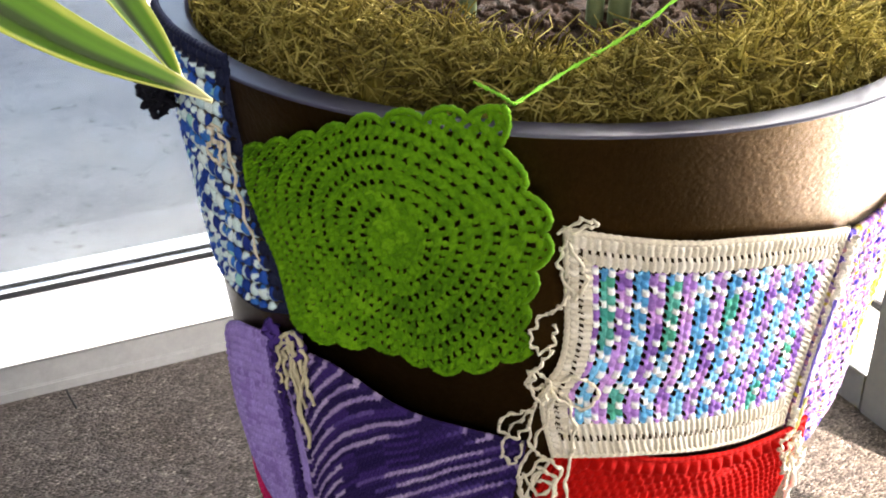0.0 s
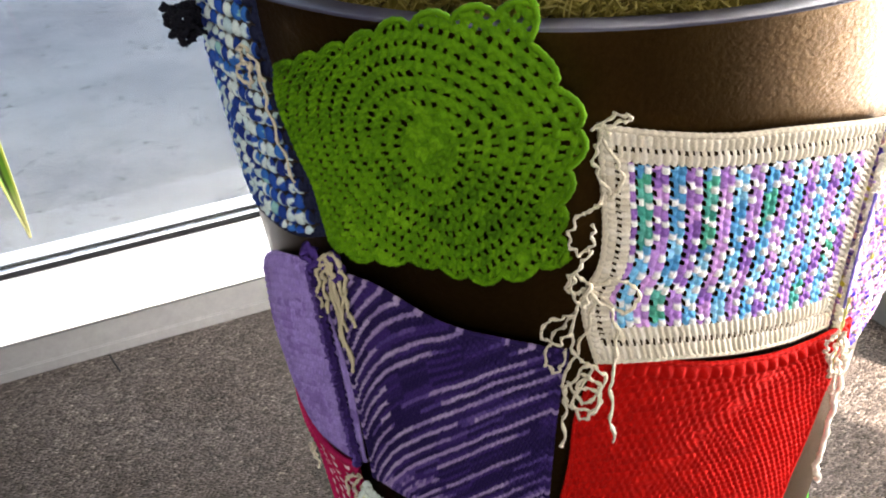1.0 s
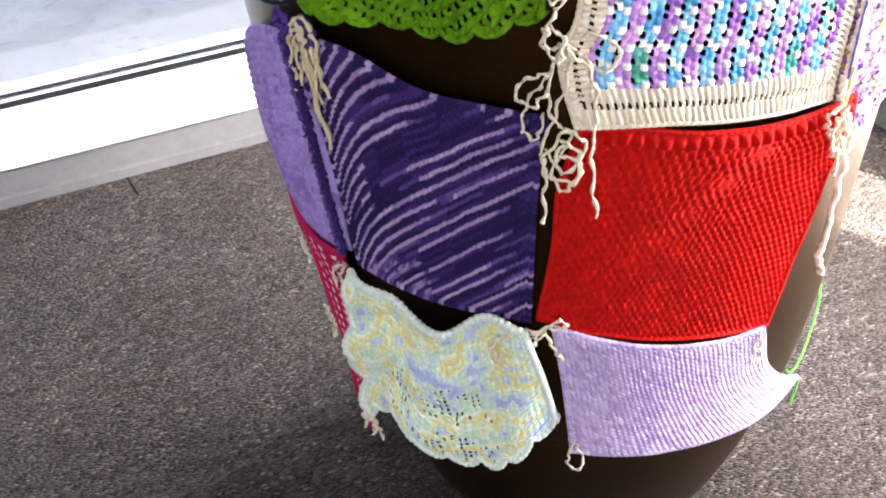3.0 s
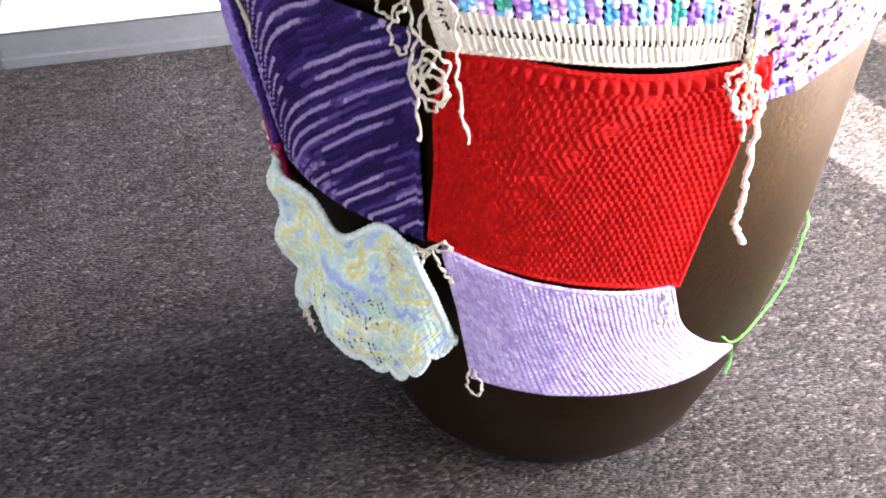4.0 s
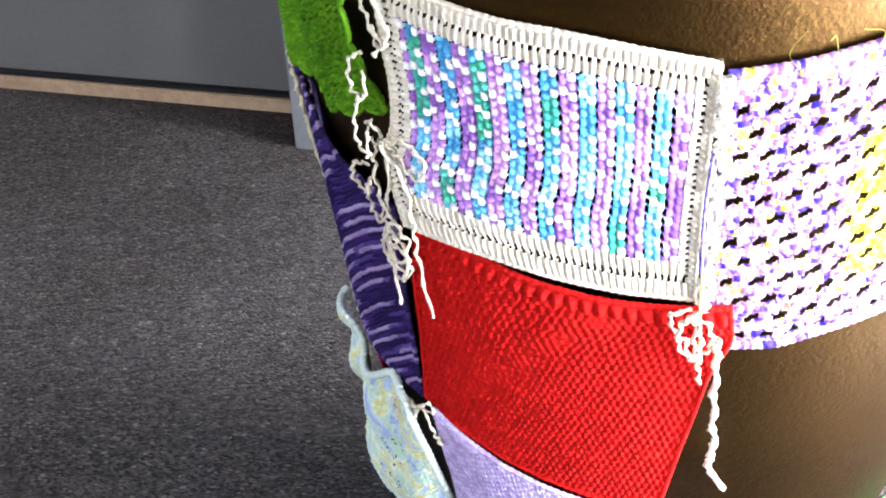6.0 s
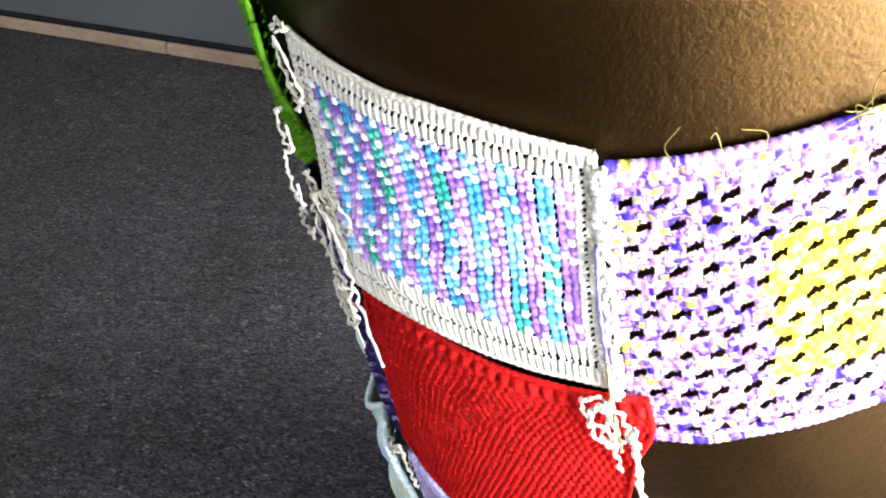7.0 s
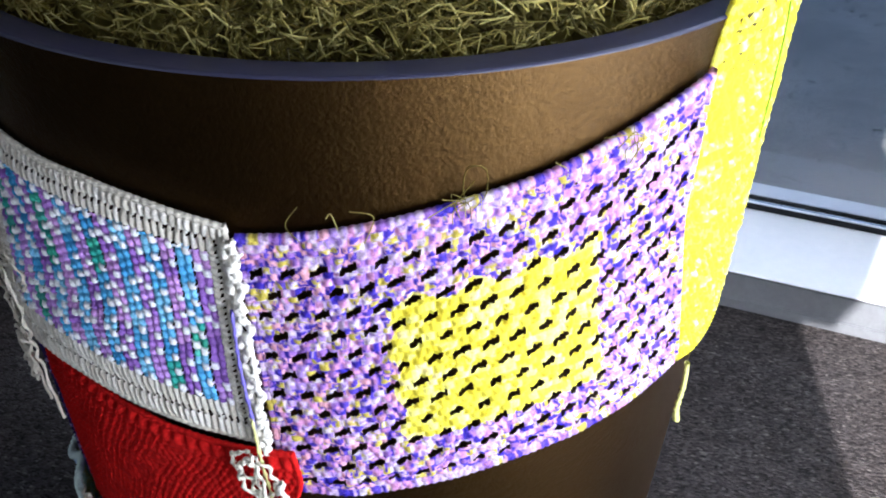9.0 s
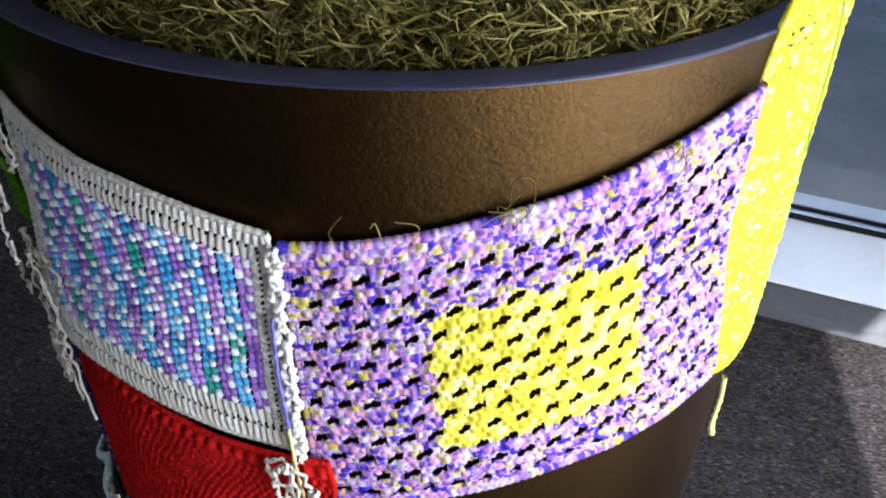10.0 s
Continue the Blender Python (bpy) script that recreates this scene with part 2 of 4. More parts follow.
def window_bay(name, x0, x1, label):
    """A low window along the back: grey upstand, white ledge, black gasket and a pane."""
    w = setting(new(name), label, "window")
    box("upstand", x0, x1, WALL_Y, WALL_Y + 0.03, -0.2, SILL - 0.004, GREY, w, 0.003)
    box("skirting_bead", x0, x1, WALL_Y - 0.006, WALL_Y - 0.0005, FLOOR, FLOOR + 0.018, GREY, w, 0.002)
    box("window_sill", x0, x1, WALL_Y - 0.002, PANE_Y - 0.005, SILL - 0.003, SILL, WHITE, w, 0.001)
    box("sill_core", x0, x1, WALL_Y + 0.031, PANE_Y + 0.06, -0.2, SILL - 0.0035, GREY, w)
    box("gasket", x0, x1, PANE_Y - 0.012, PANE_Y - 0.006, SILL + 0.001, SILL + 0.009, BLACK, w, 0.001)
    box("gasket", x0, x1, PANE_Y + 0.012, PANE_Y + 0.017, SILL + 0.001, SILL + 0.013, BLACK, w, 0.001)
    box("bead", x0, x1, PANE_Y + 0.018, PANE_Y + 0.06, SILL - 0.003, SILL + 0.012, WHITE, w, 0.002)
    box("bead", x0, x1, PANE_Y - 0.0045, PANE_Y + 0.011, SILL - 0.003, SILL + 0.008, WHITE, w, 0.001)
    g = box("pane", x0, x1, PANE_Y, PANE_Y + 0.006, SILL + 0.009, 2.3, GLASS, w)
    g.visible_shadow = False
    box("head", x0, x1, PANE_Y - 0.04, PANE_Y + 0.06, 2.3, 2.6, GREY, w)
    return w


def side_bay(name, y0, y1, label, top=2.3, head=(0.1, 0.2)):
    w = setting(new(name), label, "window")
    box("upstand", WALL_X, WALL_X + 0.03, y0, y1, -0.2, SILL - 0.004, GREY, w, 0.003)
    box("window_sill", WALL_X - 0.002, WALL_X + 0.145, y0, y1, SILL - 0.003, SILL, WHITE, w, 0.001)
    box("sill_core", WALL_X + 0.031, WALL_X + 0.2, y0, y1, -0.2, SILL - 0.0035, GREY, w)
    box("gasket", WALL_X + 0.138, WALL_X + 0.146, y0, y1, SILL + 0.001, SILL + 0.013, BLACK, w, 0.001)
    box("bead", WALL_X + 0.16, WALL_X + 0.2, y0, y1, SILL - 0.003, SILL + 0.012, WHITE, w, 0.002)
    g = box("pane", WALL_X + 0.149, WALL_X + 0.155, y0, y1, SILL + 0.002, top, GLASS, w)
    g.visible_shadow = False
    box("head", WALL_X + head[0], WALL_X + head[1], y0, y1, top - 0.13 * (head[0] < 0.1), 2.6, GREY, w)
    return w


window_bay("window_1", -0.642, 0.62, "low window with white ledge, grey upstand and black gasket")
side_bay("window_2", 0.223, 0.66, "side window with sunlit white ledge and grey upstand")
# Its unseen head is set low, at 0.92, to keep sun off the pavement.
side_bay("window_3", -0.83, -0.001, "side window with white ledge and grey upstand, low head added to block sun", 0.92)
for nm, b in (("post_1", (-0.679, -0.643, WALL_Y - 0.006, 1.05)), ("post_2", (WALL_X - 0.004, WALL_X + 0.05, 0.0, 0.222)), ("post_3", (0.621, WALL_X + 0.2, 0.661, 1.05))):
    setting(box(nm, *b, -0.2, 2.6, GREY, None, 0.004), "grey painted metal window post", "post")

th = setting(new("baseboard"), "pale worn wooden threshold strip along the panel", "baseboard")
for x0, x1 in ((-4.0, -1.43), (-1.428, -0.682)):
    box("strip", x0, x1, 0.874, 0.899, FLOOR, FLOOR + 0.024, WOOD, th, 0.003)
box("dark_gap", -4.0, -0.682, 0.884, 0.8995, FLOOR + 0.0245, FLOOR + 0.031, BLACK, th)

sm = [tube_data(smooth_line([(-0.314, 0.70, FLOOR + 0.0005), (-0.317, 0.735, FLOOR + 0.0005), (-0.318, 0.756, FLOOR + 0.0005)], 12), 0.0016, 6)]
setting(mesh_object("carpet_seam", *join_data(sm), BLACK), "dark seam in the carpet by the window", "seam")

# ---- the planter ----
POT_H, POT_B, TAPER = 0.689, 0.203, 0.1418
POT_R = POT_B + TAPER * POT_H


def lathe(profile, n=160):
    p = np.asarray(profile, float)
    a = np.arange(n) * 2 * np.pi / n
    v = np.stack([p[:, None, 0] * np.sin(a), -p[:, None, 0] * np.cos(a), np.repeat(p[:, 1:2], n, 1)], -1)
    i = np.arange(len(p) * n).reshape(len(p), n)
    j = np.roll(i, -1, 1)
    return v.reshape(-1, 3), np.stack([i[:-1], j[:-1], j[1:], i[1:]], -1).reshape(-1, 4)


planter = tagged(new("planter"), "large round tapered bronze-brown planter wrapped in knitted squares", "planter")


def pot_radius(z):
    """The side is straight above and draws in a little more towards the foot."""
    return POT_B + TAPER * z - 0.63 * max(0.0, 0.2 - z) ** 2


prof = [(0.02, FLOOR + 0.001), (pot_radius(FLOOR) - 0.010, FLOOR + 0.001), (pot_radius(FLOOR) - 0.002, FLOOR + 0.005)]
prof += [(pot_radius(z), z) for z in np.linspace(FLOOR + 0.014, POT_H - 0.0018, 34)]
mesh_object("shell", *lathe(prof), POT, planter)
prof = [(pot_radius(POT_H - 0.0018), POT_H - 0.0018), (POT_R - 0.0004, POT_H - 0.0006), (POT_R - 0.0016, POT_H), (POT_R - 0.0026, POT_H + 0.0001), (POT_R - 0.0194, POT_H + 0.0001), (POT_R - 0.02, POT_H), (POT_R - 0.024, POT_H - 0.003), (POT_R - 0.026, POT_H - 0.012), (POT_R - 0.035, POT_H - 0.12)]
mesh_object("rim", *lathe(prof), RIM, planter)


def on_pot(theta, z, off):
    """Places at an angle (degrees, 0 to the front), height and distance from the planter's side."""
    th, z = np.radians(theta), np.asarray(z, float)
    c, s = math.cos(math.atan(TAPER)), math.sin(math.atan(TAPER))
    r = POT_B + TAPER * z + off * c
    return np.stack([r * np.sin(th), -r * np.cos(th), z - off * s], -1)


# ---- knitted and crocheted squares ----
def side(pts, n):
    p = smooth_line(pts, 400)
    q = p * [0.27 * np.pi / 180, 1]
    d = np.r_[0, np.cumsum(np.linalg.norm(np.diff(q, axis=0), axis=1))]
    s = np.linspace(0, d[-1], n)
    return np.stack([np.interp(s, d, p[:, k]) for k in (0, 1)], -1)


def coons(top, right, bottom, left, nu, nv):
    T, B, L, R = side(top, nu), side(bottom, nu), side(left, nv), side(right, nv)
    u, v = np.meshgrid(np.linspace(0, 1, nu), np.linspace(0, 1, nv))
    U, V = u[..., None], v[..., None]
    P = (1 - V) * T[None] + V * B[None] + (1 - U) * L[:, None] + U * R[:, None]
    P -= (1 - U) * (1 - V) * T[0] + U * (1 - V) * T[-1] + (1 - U) * V * B[0] + U * V * B[-1]
    return P, u, v


def hash2(i, j, seed=0):
    x = np.sin(i * 127.1 + j * 311.7 + seed * 74.7) * 43758.5453
    return x - np.floor(x)


def vnoise(x, y, seed=0):
    i, j = np.floor(x), np.floor(y)
    f, g = x - i, y - j
    f, g = f * f * (3 - 2 * f), g * g * (3 - 2 * g)
    return ((hash2(i, j, seed) * (1 - f) + hash2(i + 1, j, seed) * f) * (1 - g) + (hash2(i, j + 1, seed) * (1 - f) + hash2(i + 1, j + 1, seed) * f) * g)


def srgb(h):
    c = np.array([int(h[k:k + 2], 16) for k in (0, 2, 4)]) / 255
    return np.where(c <= 0.04045, c / 12.92, ((c + 0.055) / 1.055) ** 2.4)


def palette(k, colours):
    """Picks from colours by k in 0..1, hard-edged as dyed yarn is."""
    c = np.array([srgb(h) for h in colours])
    return c[np.clip((k * len(c)).astype(int), 0, len(c) - 1)]


def knit(x, y, w, h):
    """Stocking stitch relief at x, y metres: columns of V's. Returns height 0..1 and the stitch's indices."""
    cx = x / w
    i = np.floor(cx)
    f = cx - i - 0.5
    leg = np.sqrt(np.clip(1 - ((np.abs(f) - 0.25) / 0.27) ** 2, 0, 1))
    p = y / h + 1.1 * np.abs(f)
    j = np.floor(p)
    g = p - j - 0.5
    return leg * (0.45 + 0.55 * np.sqrt(np.clip(1 - (g / 0.55) ** 2, 0, 1))), i, j


def dots(x, y, w, h, cols=0.5):
    """Small rounded stitches in rows and columns."""
    i, j = np.floor(x / w), np.floor(y / h + 0.25 * np.sin(np.pi * x / w) ** 2)
    f, g = x / w - i - 0.5, y / h + 0.25 * np.sin(np.pi * x / w) ** 2 - j - 0.5
    return (1 - cols + cols * np.sqrt(np.clip(1 - (f / 0.52) ** 2, 0, 1))) * (0.25 + 0.75 * np.sqrt(np.clip(1 - (g / 0.53) ** 2, 0, 1))), i, j


def garter(x, y, w, h):
    """Ridges of small bumps, row by row."""
    p = y / h
    j = np.floor(p)
    g = p - j - 0.5
    q = x / w + 0.5 * (j % 2)
    i = np.floor(q)
    f = q - i - 0.5
    return np.sqrt(np.clip(1 - (g / 0.52) ** 2, 0, 1)) * (0.6 + 0.4 * np.cos(2 * np.pi * f)), i, j


def edge_line(sides, inset, scallops):
    """The outline in u, v, clockwise from the top left, drawn in by the scallops."""
    out = []
    W, H = sides
    for k in range(4):
        n = int((W if k % 2 == 0 else H) / 0.0012)
        s = np.linspace(0, 1, n, endpoint=False)
        L = W if k % 2 == 0 else H
        c = s if k < 2 else 1 - s
        d = np.full(n, inset)
        if scallops and scallops[2][k]:
            d = d + scallops[1] * (1 - np.sqrt(np.abs(np.sin(np.pi * c * L / scallops[0] + 0.4))))
        out.append({0: np.stack([s, d / H], -1), 1: np.stack([1 - d / W, s], -1), 2: np.stack([1 - s, 1 - d / H], -1), 3: np.stack([d / W, 1 - s], -1)}[k])
    return np.vstack(out)


def patch(name, sides, off, relief, texture, label, category, lift=None, edge=0.004, step=0.0009, rim=0.0021, rim_dye=None, scallops=None, fields=None):
    """A square of stitches hung on the planter, with its worked edge. texture(x, y, u, v, W, H) gives height 0..1, dye and gaps, over x, y metres."""
    arc = lambda q: np.linalg.norm(np.diff(side(q, 60) * [0.285 * np.pi / 180, 1], axis=0), axis=1).sum()
    W, H = (arc(sides[0]) + arc(sides[2])) / 2, (arc(sides[1]) + arc(sides[3])) / 2
    nu, nv = int(W / step), int(H / step)
    P, u, v = coons(*sides, nu, nv)
    x, y = u * W, v * H
    d = np.minimum(np.minimum(x, W - x), np.minimum(y, H - y))
    thing = tagged(new(name), label, category)
    ground = off + (0 if lift is None else lift(u, v)) + 0.0012 * (vnoise(x * 45, y * 45, 5) - 0.5)
    cut = np.zeros_like(u, bool)
    if scallops:
        for on, dd, s in ((scallops[2][0], y, x), (scallops[2][1], W - x, y), (scallops[2][2], H - y, x), (scallops[2][3], x, y)):
            if on:
                cut |= dd < scallops[1] * (1 - np.sqrt(np.abs(np.sin(np.pi * s / scallops[0] + 0.4))))
    for fname, tex, where, flabel in fields or (("stitch_field", texture, None, ""),):
        h, dye, gap = tex(x, y, u, v, W, H)
        curl = np.clip(d / edge, 0, 1)
        o = ground + relief * h * (0.4 + 0.6 * curl)
        jag = 0.0012 * np.stack([vnoise(x * 160, y * 160, 3) - 0.5, vnoise(x * 160, y * 160, 4) - 0.5], -1)
        V = on_pot(P[..., 0] + np.degrees(jag[..., 0] / 0.27), P[..., 1] + jag[..., 1], o)
        bad = cut if gap is None else cut | (gap & (d > 0.003))
        if where is not None:
            bad = bad | ~where(u, v)
        keep = ~(bad[:-1, :-1] | bad[1:, :-1] | bad[1:, 1:] | bad[:-1, 1:])
        f = grid_faces(nu, nv, keep)
        used = np.unique(f)
        remap = np.zeros(nu * nv, int)
        remap[used] = np.arange(len(used))
        D = np.broadcast_to(dye, u.shape + (3,)).reshape(-1, 3)
        tagged(mesh_object(fname, V.reshape(-1, 3)[used], remap[f], YARN, thing, True, D[used]), flabel)
    if rim:
        e = edge_line((W, H), rim * 0.6, scallops)
        iu, iv = np.clip(e[:, 0] * (nu - 1), 0, nu - 1.001), np.clip(e[:, 1] * (nv - 1), 0, nv - 1.001)
        a, b = iu.astype(int), iv.astype(int)
        fu, fv = (iu - a)[:, None], (iv - b)[:, None]
        base = on_pot(P[..., 0], P[..., 1], ground + 0.4 * relief)
        q = (base[b, a] * (1 - fu) + base[b, a + 1] * fu) * (1 - fv) + (base[b + 1, a] * (1 - fu) + base[b + 1, a + 1] * fu) * fv
        run = np.r_[0, np.cumsum(np.linalg.norm(np.diff(q, axis=0), axis=1))]
        q = np.vstack([q, q[:1]])
        run = np.r_[run, run[-1]]
        r = rim * (0.8 + 0.35 * np.abs(np.sin(np.pi * run / 0.0052)))
        tv, tf = tube_data(q, r, 6)
        dd = np.tile(srgb(rim_dye), (len(q), 1)) if rim_dye else D.reshape(nv, nu, 3)[np.clip(b, 4, nv - 5), np.clip(a, 4, nu - 5)]
        if not rim_dye:
            dd = np.vstack([dd, dd[:1]])
        tagged(mesh_object("worked_edge", tv, tf, YARN, thing, True, np.repeat(dd, 6, 0)))
    return thing


def plain_knit(colours, w=0.0052, h=0.0042, seed=1, blotch=60, slant=0.0, ridge=dots):
    def tex(x, y, u, v, W, H):
        yy = y + slant * x
        k, i, j = ridge(x, yy, w, h)
        c = palette(np.clip(vnoise(x * blotch, yy * blotch, seed) * 0.7 + 0.3 * hash2(i, j, seed), 0, 0.999), colours)
        return k, c * (0.9 + 0.2 * hash2(i, j, seed + 9))[..., None], None
    return tex


def red_tex(x, y, u, v, W, H):
    yy = y + 0.42 * x * (1 - 0.55 * u)
    k, i, j = garter(x - 0.12 * y, yy, 0.0064, 0.0074)
    k2, i2, j2 = garter(x - 0.16 * y, yy, 0.0058, 0.0054)
    w = np.clip((u - 0.25 + 0.5 * (v - 0.4)) / 0.4, 0, 1)
    k = k * (1 - w) + k2 * w
    lumps = np.sqrt(np.clip(1 - ((y - 0.0105) / 0.0052) ** 2, 0, 1)) * np.abs(np.sin(np.pi * x / 0.0095))
    c = palette(np.clip(vnoise(x * 30, y * 30, 4) * 0.6 + 0.4 * hash2(i, j, 4), 0, 0.999), ["ac0a03", "b80d05", "b00b04", "c01107"])
    return np.where(y < 0.016, np.maximum(1.6 * lumps, 0.3 * k), k), c, None


def striped_knit(x, y, u, v, W, H):
    yy = y + 0.80 * x - 0.028 * np.exp(-u / 0.12) + 0.004 * vnoise(x * 30, y * 20, 6)
    k, i, j = garter(x, yy, 0.0042, 0.0040)
    band = hash2(np.floor(j / 9), 0 * j, 27)
    r = np.where((j % 3) == 0, 0.35 * hash2(j, 0 * j, 21) + 0.65 * vnoise(x * 16, j * 3.7, 33), 0.0) + 0.22 * (u < 0.22) * ((j % 3) == 0)
    r = np.where((band > 0.7) & ((j % 3) == 1), r + 0.62 * vnoise(x * 14, j * 1.7, 35), r)
    base = palette(hash2(np.floor(i / 7), j, 22), ["261848", "2e1e54", "221544", "382462"])
    light = palette(hash2(np.floor(i / 5), j, 23), ["9b86b0", "a896ba", "a08cb6", "8c78a6"])
    mid = palette(hash2(np.floor(i / 4), j, 24), ["5f4a86", "4d3a78"])
    c = np.where((r > 0.44)[..., None], light, np.where((r > 0.36)[..., None], mid, base))
    c = np.where((v + 0.5 * u > 0.92 + 0.3 * vnoise(x * 40, j * 0.6, 12))[..., None] & (u < 0.50)[..., None] & ((j % 3) != 1)[..., None], palette(hash2(i, j, 25), ["8f7ba6", "6d568f", "4b3873"]), c)
    return k, c, None


def crochet_round(cu, cv, aspect=1.0):
    def tex(x, y, u, v, W, H):
        dx, dy = x - cu * W, (y - cv * H) * aspect
        r = np.hypot(dx, dy) * (1 + 0.02 * np.sin(3 * np.arctan2(dy, dx)))
        a = np.arctan2(dy, dx) / (2 * np.pi) + 0.5
        ring = 0.0088
        p = r / ring
        j = np.floor(p)
        g = p - j
        n = np.maximum(8, np.round(2 * np.pi * (j + 0.5) * ring / 0.0062))
        q = a * n + 0.5 * hash2(j, 0 * j, 2)
        i = np.floor(q)
        f = q - i - 0.5
        post = np.sqrt(np.clip(1 - (f / 0.5) ** 2, 0, 1))
        loop = np.sqrt(np.clip(1 - ((g - 0.82) / 0.2) ** 2, 0, 1))
        h = np.maximum(0.55 * post * (0.8 + 0.2 * np.cos(14 * g + 5 * f)), loop * (0.75 + 0.25 * np.cos(2 * np.pi * (f + 0.5))))
        size = 0.75 + 0.5 * hash2(i, j, 8)
        gap = (np.abs(f) > 0.5 - 0.12 * size) & (g > 0.18) & (g < 0.18 + 0.30 * size) & (j > 1) & (hash2(i, j, 18) > 0.18)
        c = palette(vnoise(x * 40, y * 40, 3) * 0.6 + 0.4 * hash2(i, j, 4), ["3f6a06", "4a7908", "56860b", "4e7d09", "639412"])
        return h, c, gap
    return tex


FRAME = (0.085, 0.13, 0.06, 0.18)


def border_tex():
    """Two rows of tall stitches round the edge, running across it."""
    def tex(x, y, u, v, W, H):
        d = np.minimum(np.minimum(x / (W * FRAME[0]), (W - x) / (W * FRAME[2])), np.minimum(y / (H * FRAME[1]), (H - y) / (H * FRAME[3])))
        flat = (np.minimum(y / FRAME[1], (H - y) / FRAME[3]) / H < np.minimum(x / FRAME[0], (W - x) / FRAME[2]) / W)
        s = np.where(flat, x, y) / 0.0046
        row = np.floor(d * 2)
        f = s + 0.35 * d + 0.5 * row
        i = np.floor(f)
        f = f - i - 0.5
        g = d * 2 - row
        h = np.sqrt(np.clip(1 - (f / 0.5) ** 2, 0, 1)) * (0.55 + 0.45 * np.sqrt(np.clip(1 - ((g - 0.55) / 0.5) ** 2, 0, 1)))
        gap = (np.abs(f) > 0.40) & (g > 0.02) & (g < 0.22) & (row > 0)
        c = palette(hash2(i, row, 3), ["d6ccb9", "ddd4c4", "cfc4b0"])
        return h, c, gap
    return tex


def plaid_tex():
    """Columns of blue-green and purple, two staggered stitches wide, with white dashes."""
    def tex(x, y, u, v, W, H):
        px, py = x / 0.0106, y / 0.0064
        i = np.floor(px)
        f = px - i
        half = np.floor(f * 2)
        p2 = py + 0.5 * half
        j = np.floor(p2)
        g, ff = p2 - j, f * 2 - half
        lump = np.sqrt(np.clip(1 - ((ff - 0.5) / 0.53) ** 2, 0, 1)) * np.sqrt(np.clip(1 - ((g - 0.5) / 0.56) ** 2, 0, 1))
        run = hash2(i, np.floor((j + 4 * hash2(i, 0 * i, 6)) / 4), 12)
        n = hash2(i, np.floor(j / 2), 13)
        blue = palette(n, ["5faad6", "74bce2", "4f98c8", "8ccae6"])
        purp = palette(n, ["a878c2", "ba8cd0", "9467b6", "c996d2"])
        green = palette(n, ["3f9c8c", "4aa88c", "58b0a0"])
        c = np.where(((i % 2) == 0)[..., None], np.where((run > 0.80)[..., None], green, blue), purp)
        fleck = ((half == 1) & ((j % 2) == 0) & (hash2(i, j, 44) > 0.12)) | ((half == 0) & ((j % 2) == 1) & (hash2(i, j, 45) > 0.70))
        fleck = fleck & (np.abs(g - 0.45) < 0.36) & (np.abs(ff - 0.5) < 0.46)
        c = np.where(fleck[..., None], srgb("e6e2dd"), c * (0.82 + 0.36 * hash2(i + 0.5 * half, j, 61))[..., None])
        gap = (f < 0.085 + 0.05 * hash2(i, j, 32)) & (np.abs(g - 0.5) < 0.26) & (hash2(i, j, 31) > 0.25)
        return np.where(fleck, 0.35 + 0.65 * lump, 0.9 * lump), c, gap
    return tex


VARIEGATED = ["2c1c80", "382890", "8c62a6", "bc82a6", "bca4ba", "9a7ab6", "c4b3b8", "bba844", "563fa4", "cc949c", "46349e", "b094c0", "bfa85a"]


def granny_tex(box_uv):
    def tex(x, y, u, v, W, H):
        py = y / 0.0168
        j = np.floor(py)
        g = py - j
        px = x / 0.0185 + 0.5 * (j % 2)
        i = np.floor(px)
        f = px - i
        s = np.sqrt(np.clip(1 - ((f - 0.5) / 0.52) ** 2, 0, 1)) * (0.55 + 0.45 * np.sqrt(np.clip(1 - ((g - 0.45) / 0.55) ** 2, 0, 1)))
        lj = np.floor(y / 0.0056)
        lx = x / 0.0068 + 0.5 * (lj % 2) + 0.3 * hash2(lj, lj, 5)
        li = np.floor(lx)
        lump = np.sqrt(np.clip(1 - ((lx - li - 0.5) / 0.56) ** 2, 0, 1)) * np.sqrt(np.clip(1 - ((y / 0.0056 - lj - 0.5) / 0.6) ** 2, 0, 1))
        pick = 0.75 * hash2(li, lj, 17) + 0.25 * vnoise(x * 300, y * 300, 6)
        h = 0.45 * s + 0.55 * lump
        slit = np.abs(((f + 0.5) % 1) - 0.5)
        gap = (slit < 0.17 + 0.13 * hash2(i, j, 3)) & (np.abs(g - 0.62 + 0.35 * (((f + 0.5) % 1) - 0.5)) < 0.13) & (y > 0.014) & (y < H - 0.012) & (x > 0.006) & (x < W - 0.006)
        c = palette(np.clip(pick, 0, 0.999), VARIEGATED)
        inside = (u > box_uv[0] + 0.01 * np.sin(40 * v)) & (u < box_uv[1]) & (v > box_uv[2] + 0.02 * np.sin(50 * u)) & (v < box_uv[3])
        yel = palette(np.clip(pick, 0, 0.99), ["bfac20", "d2c238", "cab82c", "e0d46a", "dccb80"])
        return h, np.where(inside[..., None], yel, c), gap
    return tex


def blend(k, colours):
    c = np.array([srgb(h) for h in colours])
    s = np.clip(k, 0, 0.9999) * (len(c) - 1)
    i = s.astype(int)
    return c[i] * (1 - (s - i))[..., None] + c[i + 1] * (s - i)[..., None]


